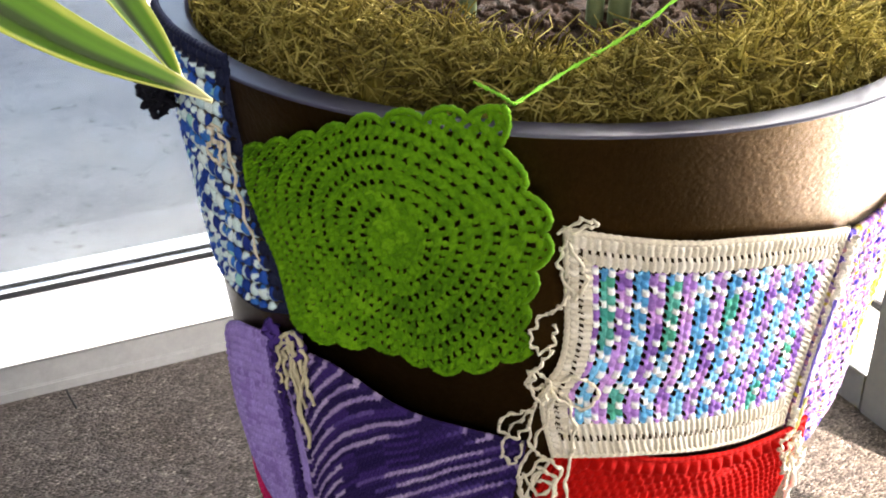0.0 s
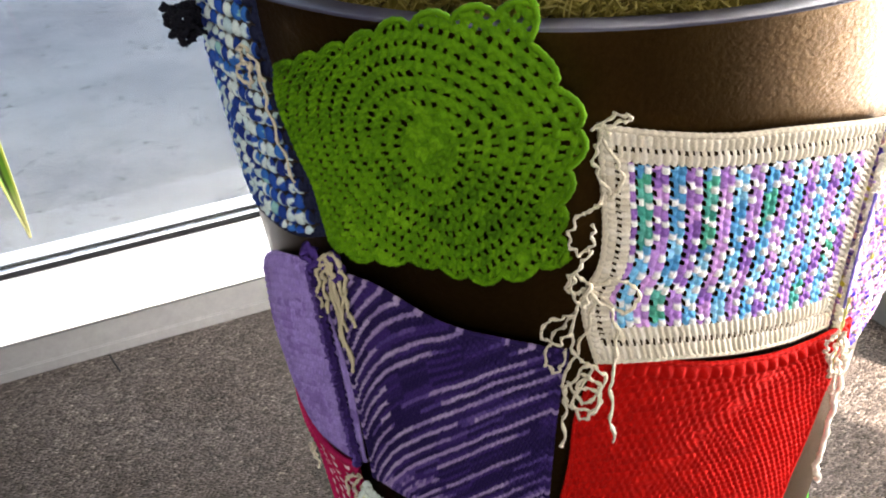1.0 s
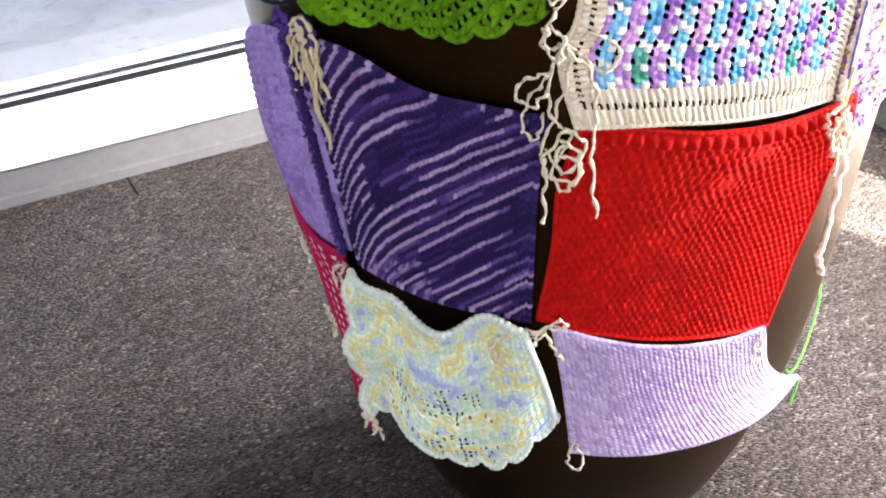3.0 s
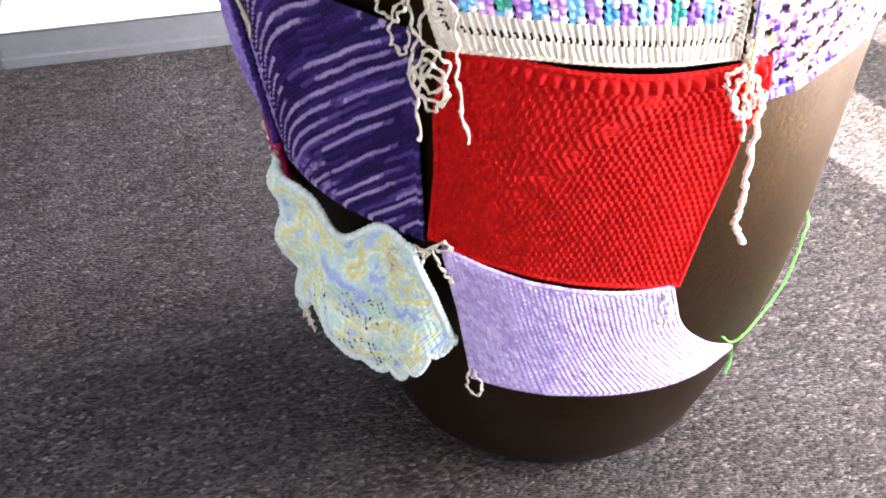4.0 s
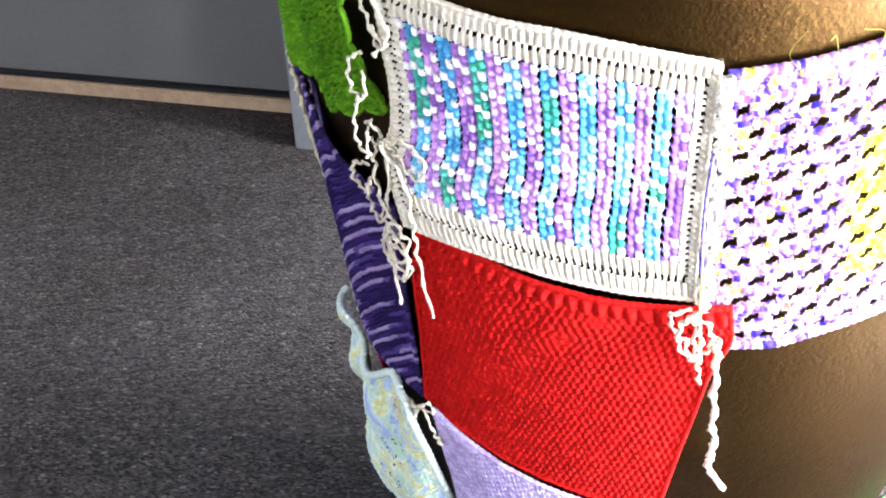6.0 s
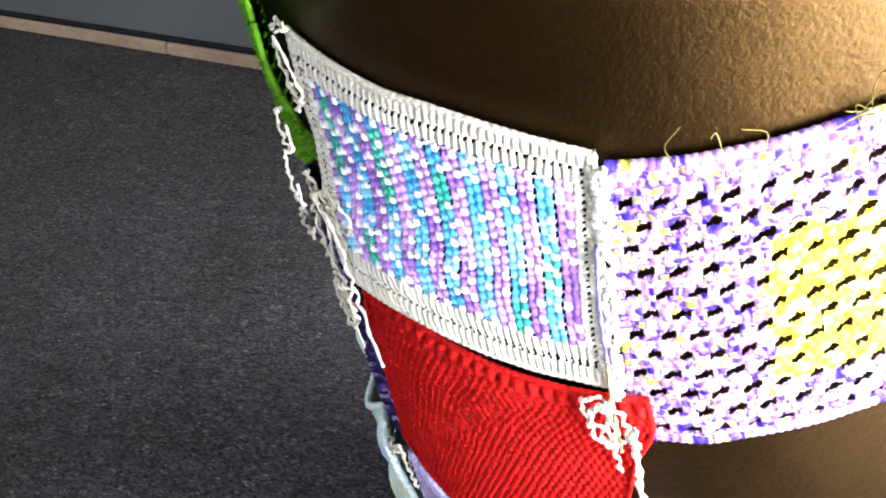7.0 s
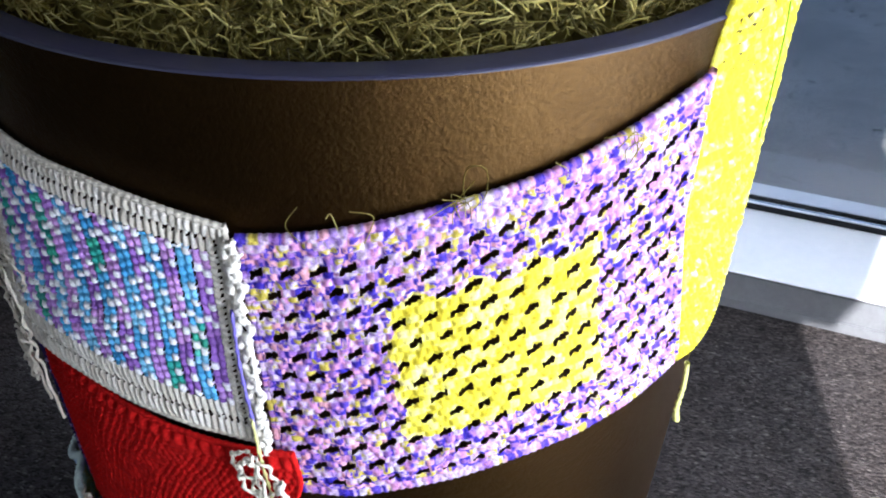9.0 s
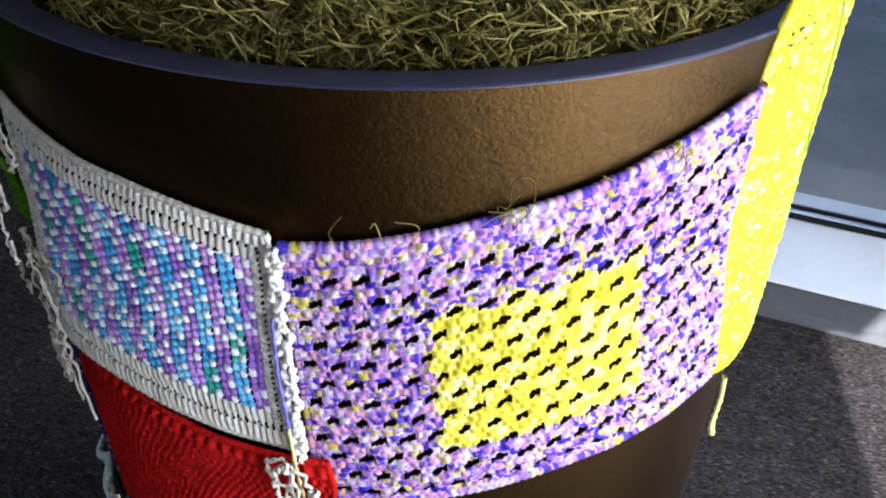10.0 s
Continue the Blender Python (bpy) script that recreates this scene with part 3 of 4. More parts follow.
def pastel_tex(x, y, u, v, W, H):
    """Brushed pastel yarn: soft pools of colour, small stitches and tiny holes."""
    r = np.hypot(x - 0.48 * W, y - 0.75 * H)
    k, i, j = dots(x, y + 0.2 * np.abs(x - 0.48 * W), 0.0056, 0.0050)
    a = 0.62 * vnoise(x * 46, y * 62, 8) + 0.38 * vnoise(x * 130, y * 190, 9)
    c = blend((a - 0.2) / 0.6, ["a3b4d6", "c3d4dc", "c2d8c6", "b6d2b8", "dce6da", "d6dab0", "d8cc7e", "cbdcc0", "b4c6da"])
    c = c * (0.92 + 0.16 * hash2(i, j, 3))[..., None]
    fuzz = vnoise(x * 420, y * 420, 6)
    gap = (hash2(i, j, 14) > 0.72) & (r < 0.055) & (np.abs(x / 0.0056 - i - 0.5) > 0.38) & (np.abs(y / 0.0050 % 1 - 0.5) < 0.2)
    return 0.6 * k + 0.4 * fuzz, c, gap


def yellow_tex(x, y, u, v, W, H):
    """Dense lumpy double crochet with rows of pin holes."""
    py = y / 0.0078
    j = np.floor(py)
    g = py - j
    px = x / 0.0074 + 0.5 * (j % 2)
    i = np.floor(px)
    f = px - i - 0.5
    lump = np.sqrt(np.clip(1 - (f / 0.52) ** 2, 0, 1)) * np.sqrt(np.clip(1 - ((g - 0.5) / 0.55) ** 2, 0, 1))
    fz = vnoise(x * 330, y * 330, 5)
    return 0.7 * lump + 0.3 * fz, palette(np.clip(0.5 * fz + 0.5 * hash2(i, j, 6), 0, 0.99), ["c4b01a", "d4c424", "cebc20", "ded04c", "e6de8c"]), None


def popcorn_tex(x, y, u, v, W, H):
    py = y / 0.013
    j = np.floor(py)
    g = py - j
    px = x / 0.013 + 0.5 * (j % 2)
    i = np.floor(px)
    f = px - i
    h = np.sqrt(np.clip(1 - ((f - 0.5) / 0.48) ** 2 - ((g - 0.5) / 0.5) ** 2, 0, 1))
    c = palette(np.clip(0.6 * hash2(i, j, 2) + 0.4 * vnoise(x * 90, y * 90, 3), 0, 0.999), ["1d2f78", "b4cdd2", "2450a4", "c6dadb", "1c3a86", "d2e0de", "2f6cb8", "8cc0be"])
    c = np.where((h < 0.25)[..., None], srgb("1b2240"), c)
    edge = (x > W - 0.012) | (y < 0.016)
    return 0.25 + 0.75 * h, np.where(edge[..., None], srgb("1c2038"), c), None


A_SIDES = ([(-104, 0.700), (-88, 0.702), (-73, 0.703)], [(-73, 0.703), (-73.6, 0.66), (-72.6, 0.61), (-69.5, 0.512)], [(-104, 0.485), (-88, 0.492), (-78, 0.497), (-69.5, 0.512)], [(-104, 0.700), (-104, 0.60), (-104, 0.485)])
patch("crochet_square", A_SIDES, -0.003, 0.0070, popcorn_tex, "chunky blue and aqua crochet square with navy edge", "crochet square", step=0.0011, rim=0.0026, rim_dye="1c2038")

B_SIDES = ([(-70.5, 0.646), (-58.8, 0.674), (-50.2, 0.696), (-41.5, 0.707), (-34.8, 0.711)], [(-34.8, 0.711), (-34.3, 0.685), (-31.8, 0.664), (-29.3, 0.637), (-30.8, 0.600), (-31.8, 0.560), (-31.3, 0.525)],
           [(-67.7, 0.512), (-61.7, 0.510), (-55.0, 0.509), (-44.9, 0.510), (-35.7, 0.518), (-31.3, 0.525)], [(-70.5, 0.646), (-71.9, 0.623), (-71.0, 0.590), (-68.6, 0.559), (-67.7, 0.512)])
patch("crochet_square", B_SIDES, 0.003, 0.0072, crochet_round(0.545, 0.47), "bright green round-worked crochet square with scalloped edge", "crochet square", scallops=(0.024, 0.008, (1, 1, 1, 0)), lift=lambda u, v: 0.006 * np.sin(11 * u) * v ** 3 + 0.016 * u ** 4 * np.sin(np.pi * v) ** 1.3)

C_SIDES = ([(-28.4, 0.630), (-23, 0.624), (-14, 0.6165), (-2, 0.611), (12.3, 0.598)], [(12.3, 0.598), (11.9, 0.55), (11.6, 0.49), (11.9, 0.429)],
           [(-28.0, 0.456), (-17.5, 0.452), (-4.5, 0.441), (11.9, 0.429)], [(-28.4, 0.630), (-28.0, 0.60), (-27.4, 0.556), (-28.0, 0.530), (-29.8, 0.510), (-29.6, 0.488), (-28.0, 0.456)])
inner = lambda u, v: (u > FRAME[0] * 0.96) & (u < 1 - FRAME[2] * 0.96) & (v > FRAME[1] * 0.96) & (v < 1 - FRAME[3] * 0.96)
outer = lambda u, v: ~((u > FRAME[0]) & (u < 1 - FRAME[2]) & (v > FRAME[1]) & (v < 1 - FRAME[3]))
patch("crochet_square", C_SIDES, 0.003, 0.0052, None, "pastel blue and purple plaid crochet square with cream border", "crochet square", step=0.0008, rim_dye="d2c7b2", lift=lambda u, v: 0.014 * v * (1 - u),
      fields=(("plaid_field", plaid_tex(), inner, ""), ("border", border_tex(), outer, "cream crochet border")))

D_SIDES = ([(13.2, 0.591), (21.5, 0.596), (29.3, 0.604), (37.6, 0.614), (46.4, 0.624), (55.9, 0.639), (67.5, 0.660)], [(67.5, 0.660), (68, 0.61), (69.5, 0.54), (77.5, 0.421)],
           [(13.9, 0.388), (24, 0.387), (33, 0.394), (42, 0.400), (50, 0.405), (62, 0.411), (77.5, 0.421)], [(13.2, 0.591), (13.2, 0.54), (13.5, 0.477), (13.9, 0.388)])
patch("crochet_square", D_SIDES, 0.002, 0.0060, granny_tex((0.29, 0.745, 0.27, 0.79)), "purple, pink and white variegated crochet square with yellow centre", "crochet square", step=0.001, rim=0.0026)

E_SIDES = ([(71, 0.712), (80, 0.712), (95, 0.712), (112, 0.712)], [(112, 0.712), (112, 0.55), (112, 0.42)], [(77.5, 0.421), (88, 0.415), (100, 0.418), (112, 0.42)], [(71, 0.712), (68, 0.662), (69.5, 0.555), (77.5, 0.421)])
patch("crochet_square", E_SIDES, -0.004, 0.0065, yellow_tex, "bright yellow textured crochet square hung over the rim", "crochet square", step=0.0012, rim=0.0026, lift=lambda u, v: 0.008 * v)

F_SIDES = ([(-106, 0.400), (-97, 0.434), (-86, 0.468), (-73.3, 0.488)], [(-73.3, 0.488), (-72, 0.44), (-70.6, 0.37), (-72.3, 0.290)], [(-106, 0.290), (-98, 0.280), (-87, 0.277), (-72.3, 0.290)], [(-106, 0.400), (-106, 0.35), (-106, 0.29)])
patch("knitted_square", F_SIDES, 0.004, 0.0068, plain_knit(["8f79ba", "9a84c4", "886fb2"], 0.0068, 0.0054, 3, 60, 0.0, knit), "plain lilac stocking-stitch knitted square on the planter", "knitted square", lift=lambda u, v: 0.009 * np.exp(-((u - 0.55) / 0.28) ** 2) * np.sin(np.pi * v))

G_SIDES = ([(-71.5, 0.490), (-62, 0.492), (-56.8, 0.486), (-48.7, 0.471), (-40.9, 0.466), (-31.5, 0.459)], [(-31.5, 0.459), (-33.2, 0.403), (-34.3, 0.346), (-35.6, 0.273)],
           [(-69.4, 0.285), (-58.7, 0.284), (-45.9, 0.280), (-35.6, 0.273)], [(-71.5, 0.490), (-69.5, 0.42), (-69.2, 0.356), (-69.4, 0.285)])
patch("knitted_square", G_SIDES, 0.008, 0.0045, striped_knit, "dark purple knitted square with slanting mauve stripes", "knitted square", lift=lambda u, v: 0.004 * np.sin(np.pi * u) * v)

H_SIDES = ([(-27.5, 0.451), (-20.5, 0.449), (-10, 0.438), (1.7, 0.431), (16.4, 0.429)], [(16.4, 0.429), (17.0, 0.40), (14.8, 0.372), (13.2, 0.335), (8.8, 0.230)],
           [(-34.4, 0.278), (-27.5, 0.267), (-15, 0.252), (-3.5, 0.241), (8.8, 0.230)], [(-27.5, 0.451), (-30.5, 0.401), (-31.6, 0.347), (-34.4, 0.278)])
patch("knitted_square", H_SIDES, 0.010, 0.0034, red_tex, "bright red ribbed knitted square on the planter", "knitted square")

K_SIDES = ([(-31.8, 0.275), (-21, 0.256), (-10.5, 0.244), (0, 0.2365), (7.2, 0.234)], [(7.2, 0.234), (10.5, 0.187), (17, 0.155), (25, 0.132)],
           [(-29, 0.131), (-19, 0.124), (-4, 0.118), (10.5, 0.115), (18.5, 0.120), (25, 0.132)], [(-31.8, 0.275), (-30.3, 0.215), (-29, 0.131)])
patch("knitted_square", K_SIDES, 0.013, 0.0050, plain_knit(["ab98c2", "b8a8cc", "a490bc", "c2b4d4"], 0.0054, 0.0046, 6, 120, -0.3), "pale lilac knitted square hanging low on the planter", "knitted square")

J_SIDES = ([(-68.5, 0.290), (-61.2, 0.285), (-57.2, 0.266), (-50, 0.263), (-42.6, 0.281), (-35.8, 0.278)], [(-35.8, 0.278), (-33.4, 0.228), (-31.4, 0.170)],
           [(-74, 0.113), (-64.3, 0.146), (-58.2, 0.120), (-50.8, 0.106), (-42.6, 0.118), (-37.1, 0.142), (-31.4, 0.170)], [(-68.5, 0.290), (-72, 0.229), (-73.5, 0.174), (-74, 0.113)])
patch("knitted_square", J_SIDES, 0.019, 0.0034, pastel_tex, "mottled pastel green, yellow and blue knitted square with scalloped hem", "knitted square",
      scallops=(0.028, 0.013, (0, 0, 1, 1)), lift=lambda u, v: 0.012 * v * np.sin(np.pi * u) + 0.009 * np.exp(-(u / 0.25) ** 2) * np.sqrt(v) + 0.005 * np.sin(u * 14 + 3 * v) + 0.005 * np.sin(v * 15 + 4 * u) * (1 - u), rim=0.0032, rim_dye="ccd8d0")

I_SIDES = ([(-104, 0.284), (-94, 0.279), (-84, 0.276), (-73.5, 0.287)], [(-73.5, 0.287), (-74, 0.23), (-77, 0.165), (-83, 0.058)], [(-87.5, 0.058), (-85, 0.056), (-83, 0.058)], [(-104, 0.284), (-90, 0.264), (-86.5, 0.20), (-84.5, 0.15), (-87.5, 0.058)])


def magenta_tex(x, y, u, v, W, H):
    k, i, j = knit(x, y, 0.006, 0.005)
    c = np.where((((i + 2 * (j % 2)) % 3 == 0) & (j % 2 == 0))[..., None], srgb("dcc4ce"), srgb("ac1048"))
    return k, c, None


patch("knitted_square", I_SIDES, 0.010, 0.0026, magenta_tex, "magenta knitted square flecked with white on the planter", "knitted square", lift=lambda u, v: 0.004 * v, rim=0.003, rim_dye="ac1850")
L_SIDES = ([(-92, 0.258), (-88, 0.256), (-84, 0.255)], [(-84, 0.255), (-84, 0.22), (-84.5, 0.185)], [(-93, 0.180), (-88, 0.178), (-84.5, 0.185)], [(-92, 0.258), (-95, 0.22), (-93, 0.180)])
patch("knitted_scrap", L_SIDES, 0.005, 0.003, plain_knit(["6e6a14", "7c7820", "5f5c10"], 0.005, 0.0044, 9), "small olive green knitted scrap behind the magenta square", "knitted scrap", rim=0.003)


# ---- moss, soil and the plant ----
rng = np.random.default_rng(4)


def moss_height(r):
    return np.where(r > 0.20, 0.676 + 0.022 * np.sin(np.clip((r - 0.19) / 0.085, 0, 1) * np.pi) - 0.020 * np.clip((r - 0.255) / 0.02, 0, 1), 0.662)


a = np.linspace(0, 2 * np.pi, 121)[:-1]
rr = np.linspace(0.16, 0.274, 14)
base = []
for r in rr:
    z = moss_height(np.full_like(a, r)) + 0.006 * (vnoise(a * 12, np.full_like(a, r * 90), 2) - 0.5) - 0.004
    base.append(np.stack([r * np.sin(a), -r * np.cos(a), z], -1))
i = np.arange(14 * 120).reshape(14, 120)
j = np.roll(i, -1, 1)
ring_f = np.stack([i[:-1], j[:-1], j[1:], i[1:]], -1).reshape(-1, 4)
strands = [(np.vstack(base), ring_f)]
for _ in range(17000):
    t, r = rng.uniform(0, 2 * np.pi), 0.172 + 0.100 * rng.random() ** 0.8
    L = rng.uniform(0.010, 0.038)
    d = rng.normal(size=3)
    d[2] = abs(d[2]) * 0.9
    d /= np.linalg.norm(d)
    bend = rng.normal(size=3) * 0.5
    bend[2] = -abs(bend[2]) * 0.6
    p0 = np.array([r * math.sin(t), -r * math.cos(t), float(moss_height(np.array(r))) + rng.uniform(-0.004, 0.007) + 0.028 * float(vnoise(np.array(t * 6.0), np.array(r * 44.0), 9)) ** 1.2 - 0.003])
    s = np.linspace(0, 1, 6)[:, None]
    pts = p0 + L * (s * d + s * s * bend * 0.7 + 0.30 * np.sin(7 * s + 9 * t) * bend[[1, 2, 0]])
    q = np.hypot(pts[:, 0], pts[:, 1])
    out = q > 0.277
    pts[out, :2] *= (0.277 / q[out])[:, None]
    strands.append(tube_data(pts, 0.0006 * (1.25 - s[:, 0]) + 0.0002, 3))
tagged(mesh_object("moss", *join_data(strands), MOSS), "dried straw-coloured green moss tufts filling the planter's top", "moss", kind="stuff")

bm = bmesh.new()
bmesh.ops.create_cone(bm, cap_ends=True, segments=64, radius1=0.255, radius2=0.255, depth=0.06, matrix=Matrix.Translation((0, 0, 0.632)))
tagged(part("soil", bm, SOIL), "dark bark potting soil around the plant's stems", "soil", kind="stuff")
chips = []
for _ in range(900):
    t, r = rng.uniform(0, 2 * np.pi), 0.175 * math.sqrt(rng.random())
    s = rng.uniform(0.003, 0.009)
    m = Euler(rng.uniform(0, 6, 3)).to_matrix()
    c = np.array([m @ Vector(k) for k in ((-1, -1, -.4), (1, -1, -.4), (1, 1, -.4), (-1, 1, -.4), (-.7, -.8, .4), (.8, -.7, .4), (.7, .8, .4), (-.8, .6, .4))]) * s * 0.6
    chips.append((c + [r * math.sin(t), -r * math.cos(t), 0.6625 + rng.uniform(0, 0.006)], np.array([[0, 3, 2, 1], [4, 5, 6, 7], [0, 1, 5, 4], [1, 2, 6, 5], [2, 3, 7, 6], [3, 0, 4, 7]])))
tagged(mesh_object("bark_chips", *join_data(chips), SOIL, None, False), "dark brown bark chips on the soil", "bark", kind="stuff")

plant = tagged(new("potted_plant"), "tall plant with green stalks and yellow-edged arching leaves", "plant")
for k, (x, y) in enumerate(((0.045, -0.03), (0.028, -0.022), (-0.05, 0.04))):
    mesh_object("stalk", *tube_data(smooth_line([(x, y, 0.64), (x * 1.1, y, 0.8), (x * 1.3, y + 0.01, 1.1), (x, y, 1.42)], 24), 0.009 - 0.002 * (k > 0), 12), STALK, plant)


def leaf(path, width, name="leaf"):
    n, k = 60, 15
    c = smooth_line(path, n)
    t = np.gradient(c, axis=0)
    t /= np.linalg.norm(t, axis=1)[:, None]
    up = np.array([0.25, -0.75, 0.6])
    s = np.cross(t, up)
    s /= np.linalg.norm(s, axis=1)[:, None]
    nrm = np.cross(s, t)
    q = np.linspace(0, 1, n)
    w = width * np.minimum(1, (q / 0.1 + 0.3)) * np.clip((1 - q) / 0.35, 0, 1) ** 0.75
    e = np.linspace(-1, 1, k)
    v = c[:, None] + (w[:, None] * e)[..., None] * s[:, None] + (w[:, None] * 0.28 * (np.abs(e) ** 1.5) + 0.003 * np.sin(9 * q)[:, None] * np.abs(e))[..., None] * nrm[:, None]
    flat = np.zeros((n, 1))
    edge = np.clip((np.abs(e)[None, :] + flat - 0.74) / 0.08, 0, 1)[..., None]
    mid = np.clip((0.30 - np.abs(e)[None, :] + flat) / 0.08, 0, 1)[..., None]
    col = srgb("56821a") * (1 - edge) * (1 - mid) + srgb("bcc455") * edge + srgb("39501f") * mid
    col = col * (0.85 + 0.3 * vnoise(e[None, :] * 14 + flat, q[:, None] * 2, 3))[..., None]
    tip = np.clip((q - 0.965) / 0.03, 0, 1)[:, None, None]
    col = col * (1 - tip) + srgb("d8d3a0") * tip
    i = np.arange(n * k).reshape(n, k)
    f = np.stack([i[:-1, :-1], i[:-1, 1:], i[1:, 1:], i[1:, :-1]], -1).reshape(-1, 4)
    ob = mesh_object(name, v.reshape(-1, 3), f, LEAF, plant, True, col.reshape(-1, 3))
    md = ob.modifiers.new("thickness", "SOLIDIFY")
    md.thickness = 0.0006
    return ob


leaf([(0.03, -0.02, 1.40), (-0.25, -0.05, 1.50), (-0.55, -0.15, 1.38), (-0.61, -0.27, 1.10), (-0.54, -0.365, 0.92), (-0.458, -0.447, 0.853), (-0.409, -0.488, 0.831)], 0.017)
leaf([(0.03, -0.02, 1.42), (-0.22, -0.02, 1.52), (-0.46, -0.08, 1.36), (-0.48, -0.20, 1.05), (-0.435, -0.30, 0.88), (-0.409, -0.379, 0.829), (-0.401, -0.425, 0.812)], 0.012)
leaf([(0.03, -0.02, 1.41), (-0.15, 0.0, 1.52), (-0.46, -0.12, 1.36), (-0.54, -0.27, 1.02), (-0.50, -0.32, 0.83), (-0.472, -0.335, 0.679)], 0.015)
for k in range(9):
    an = 0.6 + k * 0.62
    if 4.0 < an < 5.6:
        continue
    dx, dy = math.cos(an), math.sin(an)
    leaf([(0.03, -0.01, 1.38), (0.03 + 0.2 * dx, 0.2 * dy, 1.6), (0.03 + 0.42 * dx, 0.42 * dy, 1.55), (0.03 + 0.5 * dx, 0.5 * dy, 1.3)], 0.026)


# ---- yarn ties and threads ----
def yarn(name, lines, radius, colour, label, parent=None, category="yarn tie"):
    d = []
    for q, p in enumerate(lines):
        c = smooth_line(p, max(12, 9 * len(p)))
        s = np.arange(len(c))[:, None]
        c = c + (0.0 if category == "thread" else 0.0011) * np.sin(s * np.array([0.9, 1.1, 0.7]) + q * np.array([1.0, 2.0, 3.0])) * np.minimum(1, s / 4)
        d.append(tube_data(c, radius * (0.9 + 0.2 * np.sin(s[:, 0] * 1.7)), 6, 0.9))
    v, f = join_data(d)
    ob = mesh_object(name, v, f, YARN, parent, True, np.tile(srgb(colour), (len(v), 1)))
    return tagged(ob, label, category) if parent is None else ob


def spots(pts, off=0.016):
    return [tuple(on_pot(t, z, off + (o[0] if o else 0))) for t, z, *o in pts]


CREAM = "d9ceb8"
T = "cream yarn tie with loose looped ends joining the squares"
yarn("yarn_tie", [spots([(-29.2, 0.520), (-28.5, 0.505), (-30.4, 0.468), (-32.2, 0.443), (-32.0, 0.419), (-32.4, 0.379)], 0.020), spots([(-29, 0.518), (-25.8, 0.495), (-25.5, 0.462), (-25.9, 0.434), (-25.2, 0.384)], 0.022),
                  spots([(-31.7, 0.444), (-29.3, 0.424), (-26.7, 0.447), (-29.3, 0.457), (-32.2, 0.429), (-28.4, 0.416), (-27.2, 0.432), (-30.6, 0.440)], 0.024), spots([(-29, 0.519), (-25.1, 0.523), (-22.7, 0.509), (-24.8, 0.496), (-27.0, 0.508), (-29, 0.518)], 0.017),
                  spots([(-29.4, 0.519), (-30.8, 0.500), (-31, 0.47), (-28.6, 0.452), (-30.2, 0.435)], 0.022), spots([(-29, 0.521), (-31.2, 0.530), (-31.6, 0.516), (-29.4, 0.517)], 0.018), spots([(-30.0, 0.452), (-27.4, 0.440), (-29.0, 0.411), (-31.0, 0.424), (-29.6, 0.450)], 0.025)], 0.0014, CREAM, T)
yarn("yarn_tie", [spots([(11.2, 0.434), (9.0, 0.430), (8.9, 0.419), (10.8, 0.406), (11.6, 0.391), (13.7, 0.400), (13.9, 0.415), (11.6, 0.430)], 0.019), spots([(11.6, 0.434), (11.8, 0.41), (12.4, 0.391), (12.9, 0.371)], 0.021), spots([(11.4, 0.432), (10.0, 0.424), (9.8, 0.408), (12.2, 0.394), (12.6, 0.412), (11.4, 0.430)], 0.022)], 0.0015, CREAM, T)
yarn("yarn_tie", [spots([(14.7, 0.410), (14.9, 0.392), (15.2, 0.354), (15.9, 0.31), (15.7, 0.29), (18.3, 0.268)], 0.020)], 0.0026, "e4dccb", "thick cream yarn end hanging from the red square")
for q in range(2):
    yarn("crochet_seam", [spots([(-71.6 - 0.8 * q - 0.8 * (k / 20) + 0.5 * math.sin(k * 2.4 + 3 * q + p), 0.487 - 0.0098 * k) for k in range(21)], 0.013) for p in (0, 3.1)], 0.0024, ("34215c", "5b4488")[q], "dark purple chain of stitches joining the two purple squares", None, "seam")
yarn("yarn_tie", [spots([(-73.4, 0.492), (-71.8, 0.506), (-70.2, 0.498), (-71.6, 0.488), (-73.0, 0.500)], 0.012), spots([(-68.6, 0.494), (-66.4, 0.508), (-65.2, 0.496), (-66.8, 0.486), (-68.2, 0.498)], 0.012)], 0.0034, "49327a", "purple knotted yarn at the top of the seam")
yarn("crochet_chain", [spots([(12.9 + 0.7 * math.sin(k * 2.4), 0.592 - 0.0105 * k) for k in range(17)], 0.011), spots([(12.6 - 0.7 * math.sin(k * 2.4), 0.592 - 0.0105 * k) for k in range(17)], 0.011)], 0.0026, "e2d9c8", "thick cream crochet chain joining two squares")
yarn("yarn_tie", [spots([(-28.2, 0.585), (-30.4, 0.578), (-31.6, 0.562), (-30.6, 0.55), (-29, 0.556), (-28.8, 0.572)], 0.024), spots([(-29, 0.556), (-30.8, 0.538), (-31, 0.52), (-29.6, 0.512), (-29.2, 0.53)], 0.029),
                  spots([(-30.8, 0.502), (-33.8, 0.498), (-35.0, 0.486), (-33.0, 0.478), (-31.2, 0.49)], 0.026), spots([(-31, 0.498), (-34, 0.474), (-34.6, 0.455), (-33.0, 0.448), (-31.8, 0.468)], 0.019)], 0.0012, CREAM, "curled cream yarn loops at the plaid square's side")
yarn("yarn_thread", [spots([(12.0, 0.545), (11.7, 0.50), (12.1, 0.45)], 0.014)], 0.0013, "7a6cb8", "violet thread along the cream seam", None, "thread")
yarn("yarn_thread", [spots([(12.1, 0.46), (12.4, 0.42), (13.0, 0.385)], 0.016)], 0.0013, "d8cf86", "pale yellow thread along the cream seam", None, "thread")
